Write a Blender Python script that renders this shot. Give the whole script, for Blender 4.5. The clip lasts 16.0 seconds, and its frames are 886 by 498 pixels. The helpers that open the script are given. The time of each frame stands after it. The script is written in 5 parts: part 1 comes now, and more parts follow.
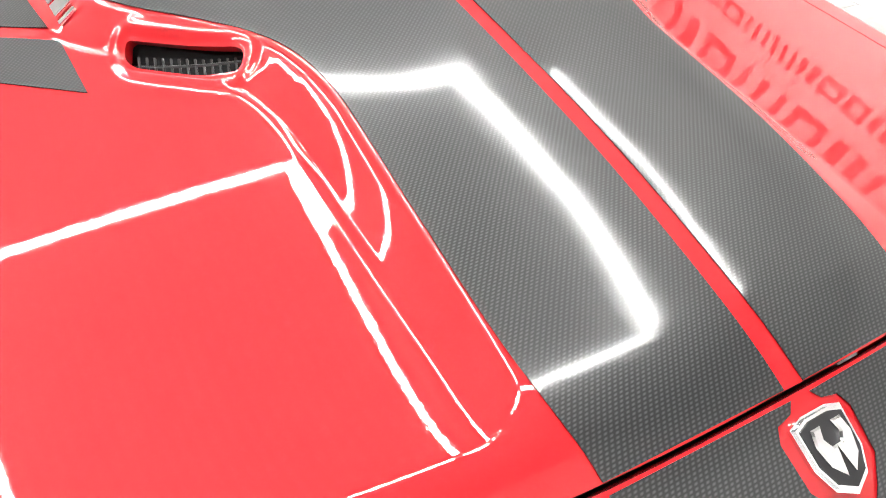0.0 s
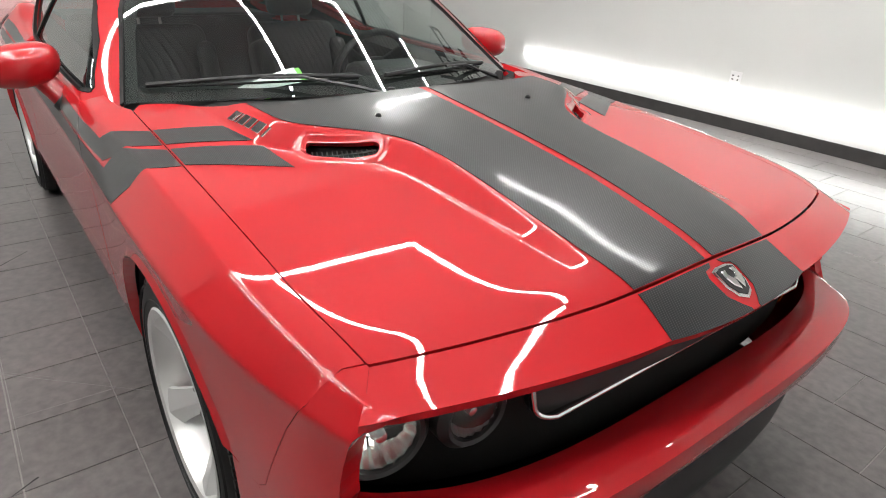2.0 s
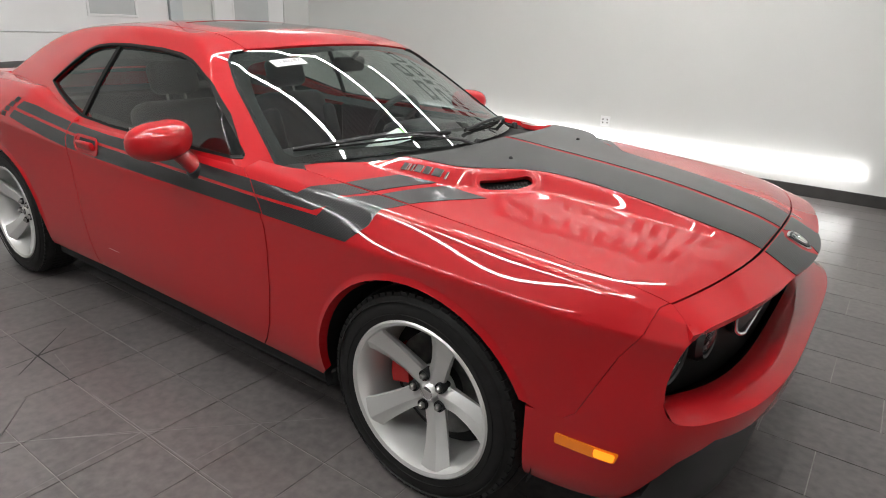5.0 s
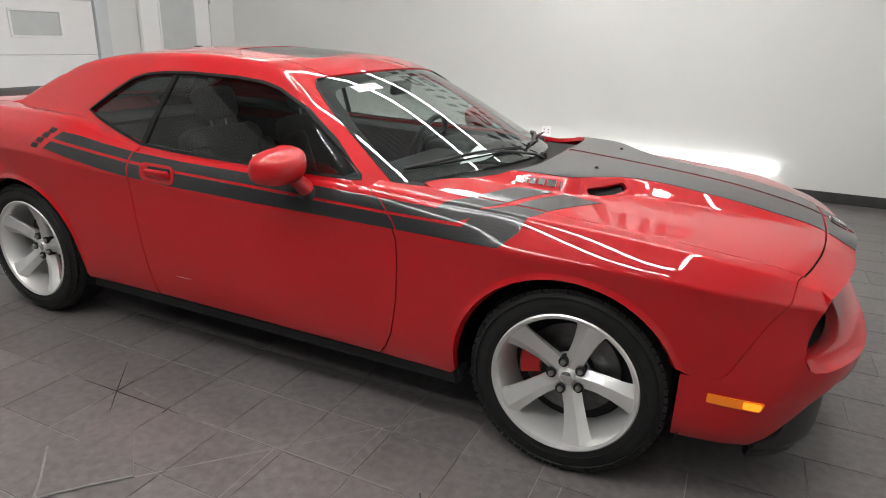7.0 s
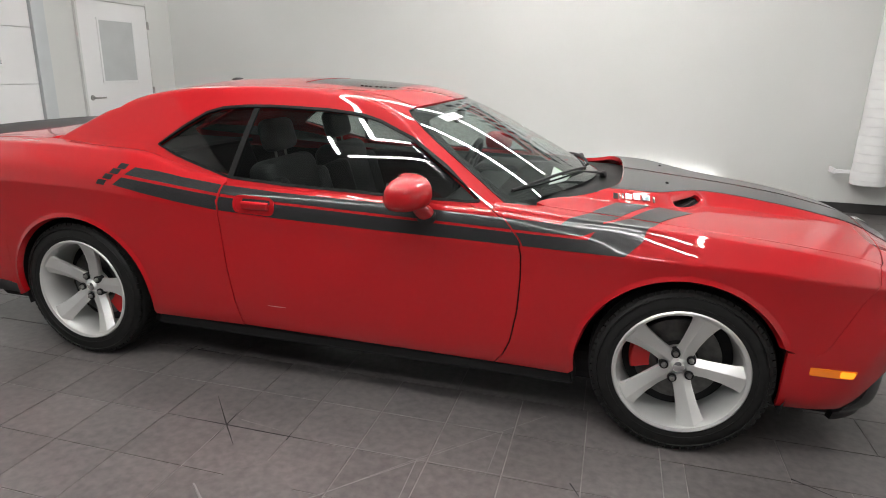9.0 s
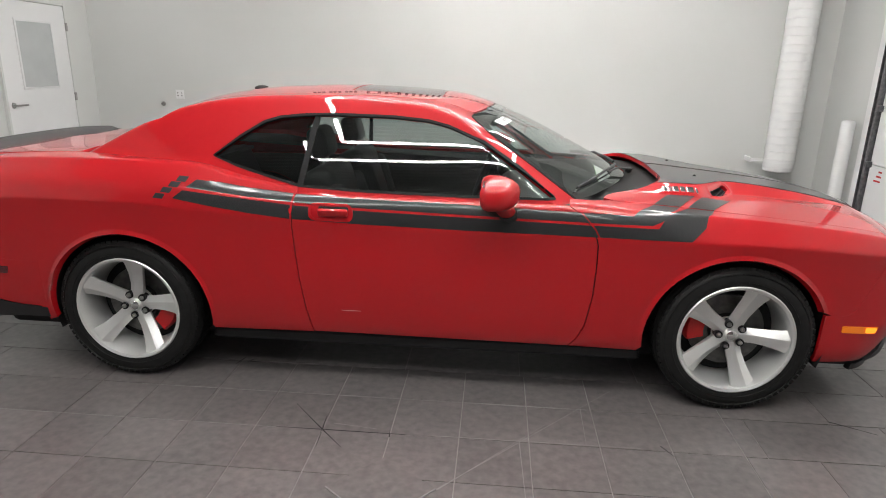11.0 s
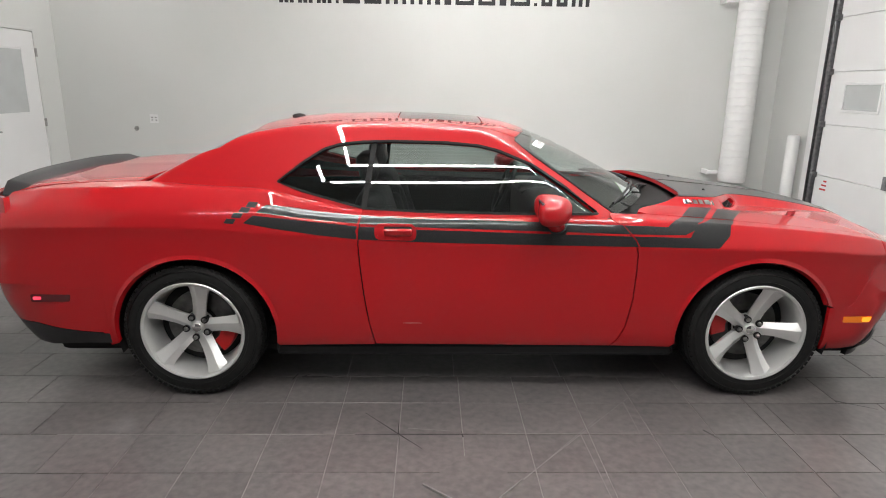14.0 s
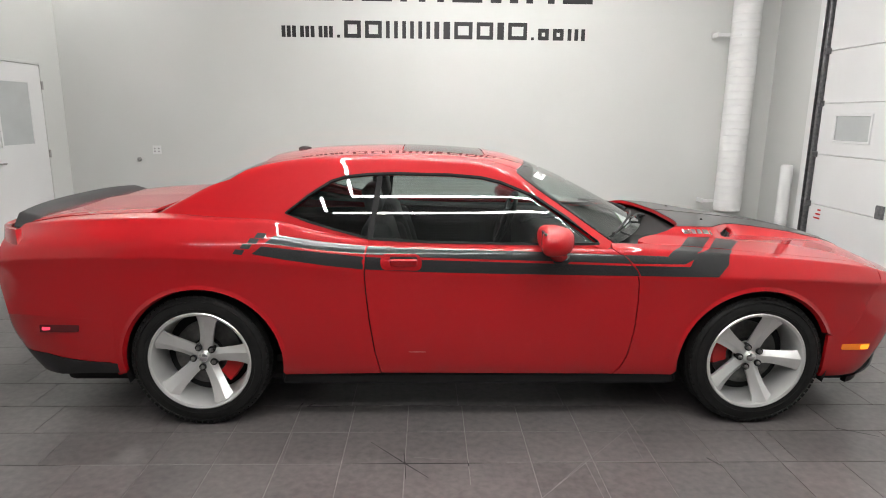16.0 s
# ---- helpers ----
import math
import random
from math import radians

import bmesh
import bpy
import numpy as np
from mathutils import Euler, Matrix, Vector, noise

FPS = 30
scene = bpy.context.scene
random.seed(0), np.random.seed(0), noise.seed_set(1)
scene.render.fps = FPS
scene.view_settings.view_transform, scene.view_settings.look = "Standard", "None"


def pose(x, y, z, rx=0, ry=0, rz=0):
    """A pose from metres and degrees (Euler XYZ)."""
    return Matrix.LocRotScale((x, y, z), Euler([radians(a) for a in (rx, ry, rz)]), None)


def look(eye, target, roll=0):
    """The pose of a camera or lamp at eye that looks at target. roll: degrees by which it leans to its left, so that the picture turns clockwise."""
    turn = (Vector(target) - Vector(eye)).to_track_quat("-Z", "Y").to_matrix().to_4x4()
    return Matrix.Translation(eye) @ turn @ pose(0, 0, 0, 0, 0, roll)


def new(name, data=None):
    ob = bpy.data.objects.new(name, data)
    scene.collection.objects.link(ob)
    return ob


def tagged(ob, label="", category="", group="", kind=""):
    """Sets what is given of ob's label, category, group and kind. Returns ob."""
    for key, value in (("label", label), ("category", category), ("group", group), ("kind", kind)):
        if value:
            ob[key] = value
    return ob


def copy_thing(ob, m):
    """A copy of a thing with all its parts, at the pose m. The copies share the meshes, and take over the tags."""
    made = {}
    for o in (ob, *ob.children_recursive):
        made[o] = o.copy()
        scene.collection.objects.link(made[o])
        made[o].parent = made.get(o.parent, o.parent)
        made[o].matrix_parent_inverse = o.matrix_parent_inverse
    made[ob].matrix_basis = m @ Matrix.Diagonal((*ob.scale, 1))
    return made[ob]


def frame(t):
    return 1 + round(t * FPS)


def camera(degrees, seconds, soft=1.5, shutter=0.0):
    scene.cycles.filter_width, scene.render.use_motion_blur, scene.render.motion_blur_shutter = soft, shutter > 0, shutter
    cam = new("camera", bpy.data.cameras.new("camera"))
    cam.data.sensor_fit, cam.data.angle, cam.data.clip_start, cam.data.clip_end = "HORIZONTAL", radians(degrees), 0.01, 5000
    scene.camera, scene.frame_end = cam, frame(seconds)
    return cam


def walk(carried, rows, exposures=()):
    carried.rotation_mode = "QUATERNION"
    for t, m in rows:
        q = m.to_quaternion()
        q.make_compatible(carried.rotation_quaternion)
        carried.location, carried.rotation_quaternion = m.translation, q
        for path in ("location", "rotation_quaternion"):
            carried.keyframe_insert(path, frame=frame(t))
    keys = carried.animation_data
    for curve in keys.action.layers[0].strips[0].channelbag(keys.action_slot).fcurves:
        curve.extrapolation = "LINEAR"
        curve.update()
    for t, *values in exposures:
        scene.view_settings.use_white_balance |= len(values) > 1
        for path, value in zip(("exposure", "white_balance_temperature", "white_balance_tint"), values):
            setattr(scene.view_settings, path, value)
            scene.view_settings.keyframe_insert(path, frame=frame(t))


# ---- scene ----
cam = camera(71.0, 16.0, soft=1.0)
PATH = [
    (0, (2.402, -0.52, 1.42), (1.144, 0.207, 0.045), 3.6),
    (0.5, (2.466, -0.675, 1.442), (1.178, 0.183, 0.176), 3.6),
    (1, (2.587, -0.885, 1.451), (1.252, 0.096, 0.33), 4.3),
    (1.5, (2.712, -1.047, 1.467), (1.344, 0.016, 0.468), 4.1),
    (2, (2.835, -1.19, 1.447), (1.427, -0.065, 0.58), 3.2),
    (2.5, (2.83, -1.347, 1.422), (1.463, -0.117, 0.636), 3.3),
    (3, (2.756, -1.513, 1.415), (1.446, -0.199, 0.669), 2.9),
    (3.5, (2.699, -1.691, 1.426), (1.448, -0.306, 0.708), 2.8),
    (4, (2.651, -1.918, 1.452), (1.464, -0.464, 0.762), 2.8),
    (4.5, (2.591, -2.077, 1.468), (1.447, -0.586, 0.783), 2.6),
    (7, (1.889, -2.866, 1.504), (1.094, -1.144, 0.87), 1.9),
    (7.5, (1.728, -2.983, 1.523), (1.006, -1.221, 0.912), 2.0),
    (8, (1.537, -3.165, 1.54), (0.891, -1.364, 0.958), 1.7),
    (8.5, (1.356, -3.291, 1.539), (0.788, -1.461, 0.968), 1.7),
    (9, (1.12, -3.368, 1.533), (0.627, -1.515, 0.967), 1.5),
    (11.5, (0.155, -3.8, 1.582), (0.067, -1.883, 1.018), 1.0),
    (12, (-0.003, -3.934, 1.618), (-0.041, -2.016, 1.052), 0.8),
    (12.5, (-0.129, -3.982, 1.625), (-0.118, -2.062, 1.066), 0.8),
    (13, (-0.189, -3.937, 1.621), (-0.163, -2.015, 1.068), 0.8),
    (13.5, (-0.225, -3.92, 1.611), (-0.188, -1.989, 1.089), 0.8),
    (14, (-0.25, -3.944, 1.612), (-0.207, -2.011, 1.103), 0.7),
    (14.5, (-0.268, -3.974, 1.615), (-0.22, -2.039, 1.113), 0.7),
    (15, (-0.287, -3.998, 1.627), (-0.234, -2.062, 1.129), 0.7),
    (15.5, (-0.284, -4.001, 1.645), (-0.234, -2.061, 1.162), 0.5),
    (16, (-0.294, -3.998, 1.634), (-0.24, -2.043, 1.213), 0.6),
]
walk(cam, [(t, look(eye, target, roll)) for t, eye, target, roll in PATH], exposures=[(0.0, 1.0), (0.5, 0.95), (1.0, 0.65), (1.5, 0.3), (2.0, 0.2), (3.0, 0.0), (4.5, -0.1), (7.0, -0.02), (9.0, 0.05), (12.0, 0.1), (14.5, 0.1), (16.0, 0.1)])

# ---- world and light ----
world = bpy.data.worlds.new("world")
world.use_nodes = True
scene.world = world
world.node_tree.nodes["Background"].inputs[0].default_value = (0.9, 0.95, 1.0, 1)
world.node_tree.nodes["Background"].inputs[1].default_value = 0.05
LED = 98.0        # strength of the ceiling tubes
COVE = 31.0       # strength of the strip at the foot of the back wall
CEIL = 5.6


# ---- materials ----
def material(name, color, rough=0.5, metal=0.0, coat=0.0, spec=0.5, ior=1.45):
    m = bpy.data.materials.new(name)
    m.use_nodes = True
    b = m.node_tree.nodes["Principled BSDF"]
    b.inputs["Base Color"].default_value = (*color, 1)
    b.inputs["Roughness"].default_value = rough
    b.inputs["Metallic"].default_value = metal
    b.inputs["Coat Weight"].default_value = coat
    b.inputs["Coat Roughness"].default_value = 0.02
    b.inputs["Specular IOR Level"].default_value = spec
    b.inputs["IOR"].default_value = ior
    return m


def node(m, kind, **values):
    n = m.node_tree.nodes.new(kind)
    for k, v in values.items():
        n.inputs[k.replace("_", " ")].default_value = v
    return n


def link(m, a, b):
    m.node_tree.links.new(a, b)


def bsdf(m):
    return m.node_tree.nodes["Principled BSDF"]


def noise_mix(m, scale, low, high, detail=4.0, coords="Object", stretch=(1, 1, 1)):
    """Noise between two colours; returns the colour socket and the noise's factor."""
    tc = node(m, "ShaderNodeNewGeometry" if coords == "Position" else "ShaderNodeTexCoord")
    mp = node(m, "ShaderNodeMapping")
    mp.inputs["Scale"].default_value = stretch
    link(m, tc.outputs[coords], mp.inputs["Vector"])
    nz = node(m, "ShaderNodeTexNoise", Scale=scale, Detail=detail)
    link(m, mp.outputs["Vector"], nz.inputs["Vector"])
    ramp = node(m, "ShaderNodeValToRGB")
    ramp.color_ramp.elements[0].color, ramp.color_ramp.elements[1].color = (*low, 1), (*high, 1)
    ramp.color_ramp.elements[0].position, ramp.color_ramp.elements[1].position = 0.3, 0.7
    link(m, nz.outputs["Fac"], ramp.inputs["Fac"])
    return ramp.outputs["Color"], nz.outputs["Fac"]


def bump(m, height, strength=0.2, distance=0.002):
    b = node(m, "ShaderNodeBump", Strength=strength, Distance=distance)
    link(m, height, b.inputs["Height"])
    link(m, b.outputs["Normal"], bsdf(m).inputs["Normal"])
    return b


def rough_by(m, fac, low, high):
    r = node(m, "ShaderNodeMapRange")
    r.inputs["To Min"].default_value, r.inputs["To Max"].default_value = low, high
    link(m, fac, r.inputs["Value"])
    link(m, r.outputs["Result"], bsdf(m).inputs["Roughness"])


def car_paint():
    m = material("red_car_paint", (0.43, 0.005, 0.010), rough=0.5, coat=1.0, spec=0.15)
    col, fac = noise_mix(m, 1.3, (0.385, 0.0045, 0.0085), (0.41, 0.0055, 0.010))
    link(m, col, bsdf(m).inputs["Base Color"])
    bsdf(m).inputs["Coat IOR"].default_value = 1.54
    tc = node(m, "ShaderNodeTexCoord")
    nz = node(m, "ShaderNodeTexNoise", Scale=260.0, Detail=1.0)
    link(m, tc.outputs["Object"], nz.inputs["Vector"])
    bp = node(m, "ShaderNodeBump", Strength=0.012, Distance=0.001)
    link(m, nz.outputs["Fac"], bp.inputs["Height"])
    link(m, bp.outputs["Normal"], bsdf(m).inputs["Coat Normal"])
    return m


def carbon_vinyl():
    m = material("carbon_weave_vinyl", (0.03, 0.031, 0.032), rough=0.36, spec=0.25, coat=0.58)
    bsdf(m).inputs["Coat Roughness"].default_value = 0.095
    bsdf(m).inputs["Coat IOR"].default_value = 1.62
    tc = node(m, "ShaderNodeTexCoord")
    waves = []
    for kind, size in (("X", 85.0), ("DIAGONAL", 85.0)):
        w = node(m, "ShaderNodeTexWave", Scale=size, Distortion=0.0)
        w.bands_direction = kind
        link(m, tc.outputs["Object"], w.inputs["Vector"])
        waves.append(w)
    mul = node(m, "ShaderNodeMath")
    mul.operation = "MULTIPLY"
    link(m, waves[0].outputs["Fac"], mul.inputs[0])
    link(m, waves[1].outputs["Fac"], mul.inputs[1])
    ramp = node(m, "ShaderNodeValToRGB")
    ramp.color_ramp.elements[0].color, ramp.color_ramp.elements[1].color = (0.011, 0.0115, 0.012, 1), (0.05, 0.051, 0.053, 1)
    link(m, mul.outputs[0], ramp.inputs["Fac"])
    link(m, ramp.outputs["Color"], bsdf(m).inputs["Base Color"])
    return m


def thin_glass(name, tint, face_on=0.08):
    """A sheet that lets light straight through and mirrors more as it is seen flatter, alike from both sides."""
    m = bpy.data.materials.new(name)
    m.use_nodes = True
    t = m.node_tree
    t.nodes.remove(t.nodes["Principled BSDF"])
    tr, gl = t.nodes.new("ShaderNodeBsdfTransparent"), t.nodes.new("ShaderNodeBsdfGlossy")
    tr.inputs["Color"].default_value = (*tint, 1)
    gl.inputs["Roughness"].default_value = 0.01
    lw, mx = t.nodes.new("ShaderNodeLayerWeight"), t.nodes.new("ShaderNodeMixShader")
    lw.inputs["Blend"].default_value = 0.5
    power, scaled = t.nodes.new("ShaderNodeMath"), t.nodes.new("ShaderNodeMath")
    power.operation, scaled.operation = "POWER", "MULTIPLY_ADD"
    power.inputs[1].default_value = 4.2
    scaled.inputs[1].default_value, scaled.inputs[2].default_value = 1 - face_on, face_on
    t.links.new(lw.outputs["Facing"], power.inputs[0])
    t.links.new(power.outputs[0], scaled.inputs[0])
    t.links.new(scaled.outputs[0], mx.inputs[0])
    t.links.new(tr.outputs[0], mx.inputs[1])
    t.links.new(gl.outputs[0], mx.inputs[2])
    t.links.new(mx.outputs[0], t.nodes["Material Output"].inputs["Surface"])
    return m


def emitter(name, color, strength):
    m = material(name, tuple(.6 * c for c in color))
    bsdf(m).inputs["Emission Color"].default_value = (*color, 1)
    bsdf(m).inputs["Emission Strength"].default_value = strength
    return m


def painted(name, low, high, scale=3.0, rough=0.6, grain=180.0, strength=0.08):
    m = material(name, low, rough=rough)
    col, _ = noise_mix(m, scale, low, high)
    link(m, col, bsdf(m).inputs["Base Color"])
    _, fine = noise_mix(m, grain, low, high, 2.0)
    bump(m, fine, strength, 0.001)
    return m


PAINT = car_paint()
CARBON = carbon_vinyl()
DARK = material("black_underbody", (0.008, 0.008, 0.009), rough=0.8)
SEAL = material("black_rubber_seal", (0.006, 0.006, 0.006), rough=0.55, spec=0.2)
TRIM = painted("satin_black_plastic", (0.014, 0.014, 0.015), (0.02, 0.02, 0.021), 20, 0.45, 400, 0.15)
MATTE = painted("matte_black_film", (0.02, 0.02, 0.021), (0.028, 0.028, 0.029), 6, 0.5, 500, 0.1)
RUBBER = painted("tyre_rubber", (0.007, 0.007, 0.007), (0.012, 0.012, 0.012), 25, 0.55, 300, 0.2)
bsdf(RUBBER).inputs["Specular IOR Level"].default_value = 0.35
ALLOY = painted("silver_painted_alloy", (0.66, 0.66, 0.65), (0.72, 0.72, 0.71), 8, 0.36, 300, 0.03)
bsdf(ALLOY).inputs["Metallic"].default_value = 0.65
BARREL = painted("dark_alloy_barrel", (0.28, 0.28, 0.28), (0.34, 0.34, 0.34), 8, 0.38, 300, 0.03)
bsdf(BARREL).inputs["Metallic"].default_value = 0.7
ROTOR = painted("brake_rotor_iron", (0.10, 0.10, 0.10), (0.17, 0.17, 0.165), 30, 0.4, 200, 0.1)
bsdf(ROTOR).inputs["Metallic"].default_value = 0.9
STEEL = painted("brake_steel", (0.3, 0.29, 0.28), (0.4, 0.39, 0.38), 30, 0.35, 200, 0.1)
bsdf(STEEL).inputs["Metallic"].default_value = 1.0
CHROME = material("chrome", (0.8, 0.8, 0.8), rough=0.08, metal=1.0)
CALIPER = material("red_caliper_enamel", (0.55, 0.012, 0.014), rough=0.3, coat=0.5)
GLASS_FRONT = thin_glass("windshield_glass", (0.85, 0.93, 0.90), 0.17)
GLASS_SIDE = thin_glass("tinted_side_glass", (0.60, 0.65, 0.63), 0.10)
GLASS_REAR = thin_glass("dark_tinted_glass", (0.10, 0.11, 0.11))
LAMP_GLASS = thin_glass("lamp_lens", (0.92, 0.93, 0.93))
AMBER = material("amber_lens", (0.62, 0.13, 0.006), rough=0.15, coat=1.0)
bsdf(AMBER).inputs["Emission Color"].default_value = (1.0, 0.30, 0.01, 1)
bsdf(AMBER).inputs["Emission Strength"].default_value = 0.18
REDLENS = material("red_lens", (0.09, 0.003, 0.006), rough=0.15, coat=1.0)
LEATHER = painted("black_leather", (0.018, 0.018, 0.019), (0.028, 0.028, 0.03), 15, 0.5, 350, 0.3)
PAPER = painted("white_paper", (0.74, 0.75, 0.74), (0.8, 0.8, 0.79), 9, 0.7)
GREEN = material("green_card", (0.2, 0.62, 0.08), rough=0.6)
SCUFF = material("scuffed_clearcoat", (0.52, 0.20, 0.19), rough=0.6)
INK = material("black_lettering", (0.012, 0.012, 0.013), rough=0.5)
DARKWALL = painted("dark_grey_wall_paint", (0.07, 0.07, 0.072), (0.10, 0.10, 0.103), 0.9, 0.6, 90, 0.06)
WALL = painted("white_wall_paint", (0.60, 0.61, 0.59), (0.64, 0.645, 0.63), 0.7, 0.55, 90, 0.06)
DOORPAINT = painted("white_door_paint", (0.74, 0.74, 0.74), (0.78, 0.78, 0.78), 1.5, 0.4, 120, 0.04)
BASE = painted("black_vinyl_base", (0.03, 0.029, 0.028), (0.045, 0.043, 0.042), 8, 0.45)
DECK = painted("grey_ceiling_deck", (0.24, 0.243, 0.243), (0.30, 0.303, 0.303), 2, 0.6)
PIPEWRAP = painted("white_pipe_jacket", (0.72, 0.72, 0.72), (0.78, 0.78, 0.77), 6, 0.45, 60, 0.15)
GALV = painted("galvanised_track", (0.12, 0.12, 0.125), (0.24, 0.24, 0.245), 25, 0.4)
bsdf(GALV).inputs["Metallic"].default_value = 0.8
TUBE = emitter("led_tube_glow", (1.0, 0.985, 0.96), LED)
TUBE_DIM = emitter("led_tube_glow_dim", (1.0, 0.985, 0.96), .55 * LED)
STRIP = emitter("wall_strip_glow", (1.0, 0.99, 0.98), COVE)



def floor_tile():
    m = material("grey_floor_tile", (.11, .105, .10), rough=.32)
    col, _ = noise_mix(m, 2.2, (.088, .081, .081), (.132, .118, .115), 8, "Position")
    col2, f2 = noise_mix(m, 26, (.060, .056, .057), (.21, .19, .185), 9, "Position")
    mix = node(m, "ShaderNodeMixRGB")
    mix.inputs[0].default_value = .36
    link(m, col, mix.inputs[1])
    link(m, col2, mix.inputs[2])
    info = node(m, "ShaderNodeObjectInfo")
    geo = node(m, "ShaderNodeNewGeometry")
    add = node(m, "ShaderNodeMath")
    add.operation = "ADD"
    link(m, info.outputs["Random"], add.inputs[0])
    link(m, geo.outputs["Random Per Island"], add.inputs[1])
    fr = node(m, "ShaderNodeMath")
    fr.operation = "FRACT"
    link(m, add.outputs[0], fr.inputs[0])
    mr = node(m, "ShaderNodeMapRange")
    mr.inputs["To Min"].default_value, mr.inputs["To Max"].default_value = .93, 1.07
    link(m, fr.outputs[0], mr.inputs["Value"])
    mul = node(m, "ShaderNodeMixRGB")
    mul.blend_type = "MULTIPLY"
    mul.inputs[0].default_value = 1
    link(m, mix.outputs[0], mul.inputs[1])
    link(m, mr.outputs[0], mul.inputs[2])
    link(m, mul.outputs[0], bsdf(m).inputs["Base Color"])
    rough_by(m, f2, .26, .36)
    bump(m, f2, .12, .001)
    return m


FLOORTILE = floor_tile()
GROUT = painted("pale_grout", (.20, .19, .18), (.30, .285, .27), 9, .8)


# ---- mesh helpers ----
def mesh_object(name, verts, faces, mat, parent=None, label="", normals=None, smooth=False):
    me = bpy.data.meshes.new(name)
    me.from_pydata([tuple(v) for v in verts], [], faces)
    me.update()
    if smooth or normals is not None:
        me.polygons.foreach_set("use_smooth", [True] * len(me.polygons))
    if normals is not None:
        me.normals_split_custom_set_from_vertices([tuple(n) for n in normals])
    me.materials.append(mat)
    ob = new(name, me)
    ob.parent = parent
    if label:
        tagged(ob, label)
    return ob


def part(name, bm, mat, parent=None, label="", smooth=None):
    me = bpy.data.meshes.new(name)
    bm.normal_update()
    bm.to_mesh(me)
    bm.free()
    if smooth is not None:
        me.polygons.foreach_set("use_smooth", [True] * len(me.polygons))
        if smooth < 180:
            me.set_sharp_from_angle(angle=radians(smooth))
    me.materials.append(mat)
    ob = new(name, me)
    ob.parent = parent
    if label:
        tagged(ob, label)
    return ob


def box(bm, lo, hi, bevel=0.0, segments=2, m=None):
    r = bmesh.ops.create_cube(bm, size=1.0)
    vs = r["verts"]
    size, mid = Vector(hi) - Vector(lo), (Vector(hi) + Vector(lo)) / 2
    for v in vs:
        v.co = Vector((v.co.x * size.x, v.co.y * size.y, v.co.z * size.z)) + mid
    if bevel:
        es = list({e for v in vs for e in v.link_edges})
        out = bmesh.ops.bevel(bm, geom=es, offset=bevel, segments=segments, profile=0.5, affect="EDGES")
        vs = list({v for f in out["faces"] for v in f.verts} | {v for v in vs if v.is_valid})
    if m is not None:
        bmesh.ops.transform(bm, matrix=m, verts=[v for v in vs if v.is_valid])
    return vs


def boxed(lo, hi, bevel=0.0, segments=2, m=None):
    bm = bmesh.new()
    box(bm, lo, hi, bevel, segments, m)
    return bm


def lathe(profile, steps=64, axis="Y", closed=False):
    """A bmesh turned from (radius, along) pairs round the axis."""
    bm = bmesh.new()
    rings = []
    for k in range(steps):
        a = 2 * math.pi * k / steps
        ring = []
        for r, h in profile:
            p = (r * math.cos(a), h, r * math.sin(a)) if axis == "Y" else (r * math.cos(a), r * math.sin(a), h)
            if axis == "X":
                p = (h, r * math.cos(a), r * math.sin(a))
            ring.append(bm.verts.new(p))
        rings.append(ring)
    n = len(profile)
    for k in range(steps):
        a, b = rings[k], rings[(k + 1) % steps]
        for i in range(n if closed else n - 1):
            j = (i + 1) % n
            bm.faces.new((a[i], a[j], b[j], b[i]))
    bmesh.ops.remove_doubles(bm, verts=bm.verts, dist=1e-5)
    bmesh.ops.recalc_face_normals(bm, faces=bm.faces)
    return bm


def tube(points, radius, sides=8, flat=1.0, cap=True):
    """A bmesh pipe along points; flat squeezes it across its second axis."""
    bm = bmesh.new()
    pts = [Vector(p) for p in points]
    rings = []
    for i, p in enumerate(pts):
        d = (pts[min(i + 1, len(pts) - 1)] - pts[max(i - 1, 0)]).normalized()
        up = Vector((0, 0, 1)) if abs(d.z) < 0.95 else Vector((0, 1, 0))
        a = d.cross(up).normalized()
        b = a.cross(d)
        rad = radius[i] if isinstance(radius, (list, tuple)) else radius
        rings.append([bm.verts.new(p + rad * (math.cos(t) * a + flat * math.sin(t) * b)) for t in (2 * math.pi * k / sides for k in range(sides))])
    for r, s in zip(rings, rings[1:]):
        for k in range(sides):
            bm.faces.new((r[k], r[(k + 1) % sides], s[(k + 1) % sides], s[k]))
    if cap:
        bm.faces.new(rings[0][::-1])
        bm.faces.new(rings[-1])
    bmesh.ops.recalc_face_normals(bm, faces=bm.faces)
    return bm


def prism(outline, lo, hi, axis="Y"):
    """A bmesh made by drawing a flat outline out along an axis."""
    bm = bmesh.new()
    put = {"Y": lambda a, b, h: (a, h, b), "X": lambda a, b, h: (h, a, b), "Z": lambda a, b, h: (a, b, h)}[axis]
    low, high = [bm.verts.new(put(a, b, lo)) for a, b in outline], [bm.verts.new(put(a, b, hi)) for a, b in outline]
    n = len(outline)
    bm.faces.new(low)
    bm.faces.new(high[::-1])
    for i in range(n):
        bm.faces.new((low[i], low[(i + 1) % n], high[(i + 1) % n], high[i]))
    bmesh.ops.recalc_face_normals(bm, faces=bm.faces)
    return bm


def empty(name, label, category, group="", kind=""):
    ob = new(name)
    ob.empty_display_size = 0.1
    return tagged(ob, label, category, group, kind)

# ---- the room ----
X_LEFT, X_RIGHT, Y_BACK, Y_FRONT = -5.2, 4.47, 4.74, -6.5
TILE = 0.3045


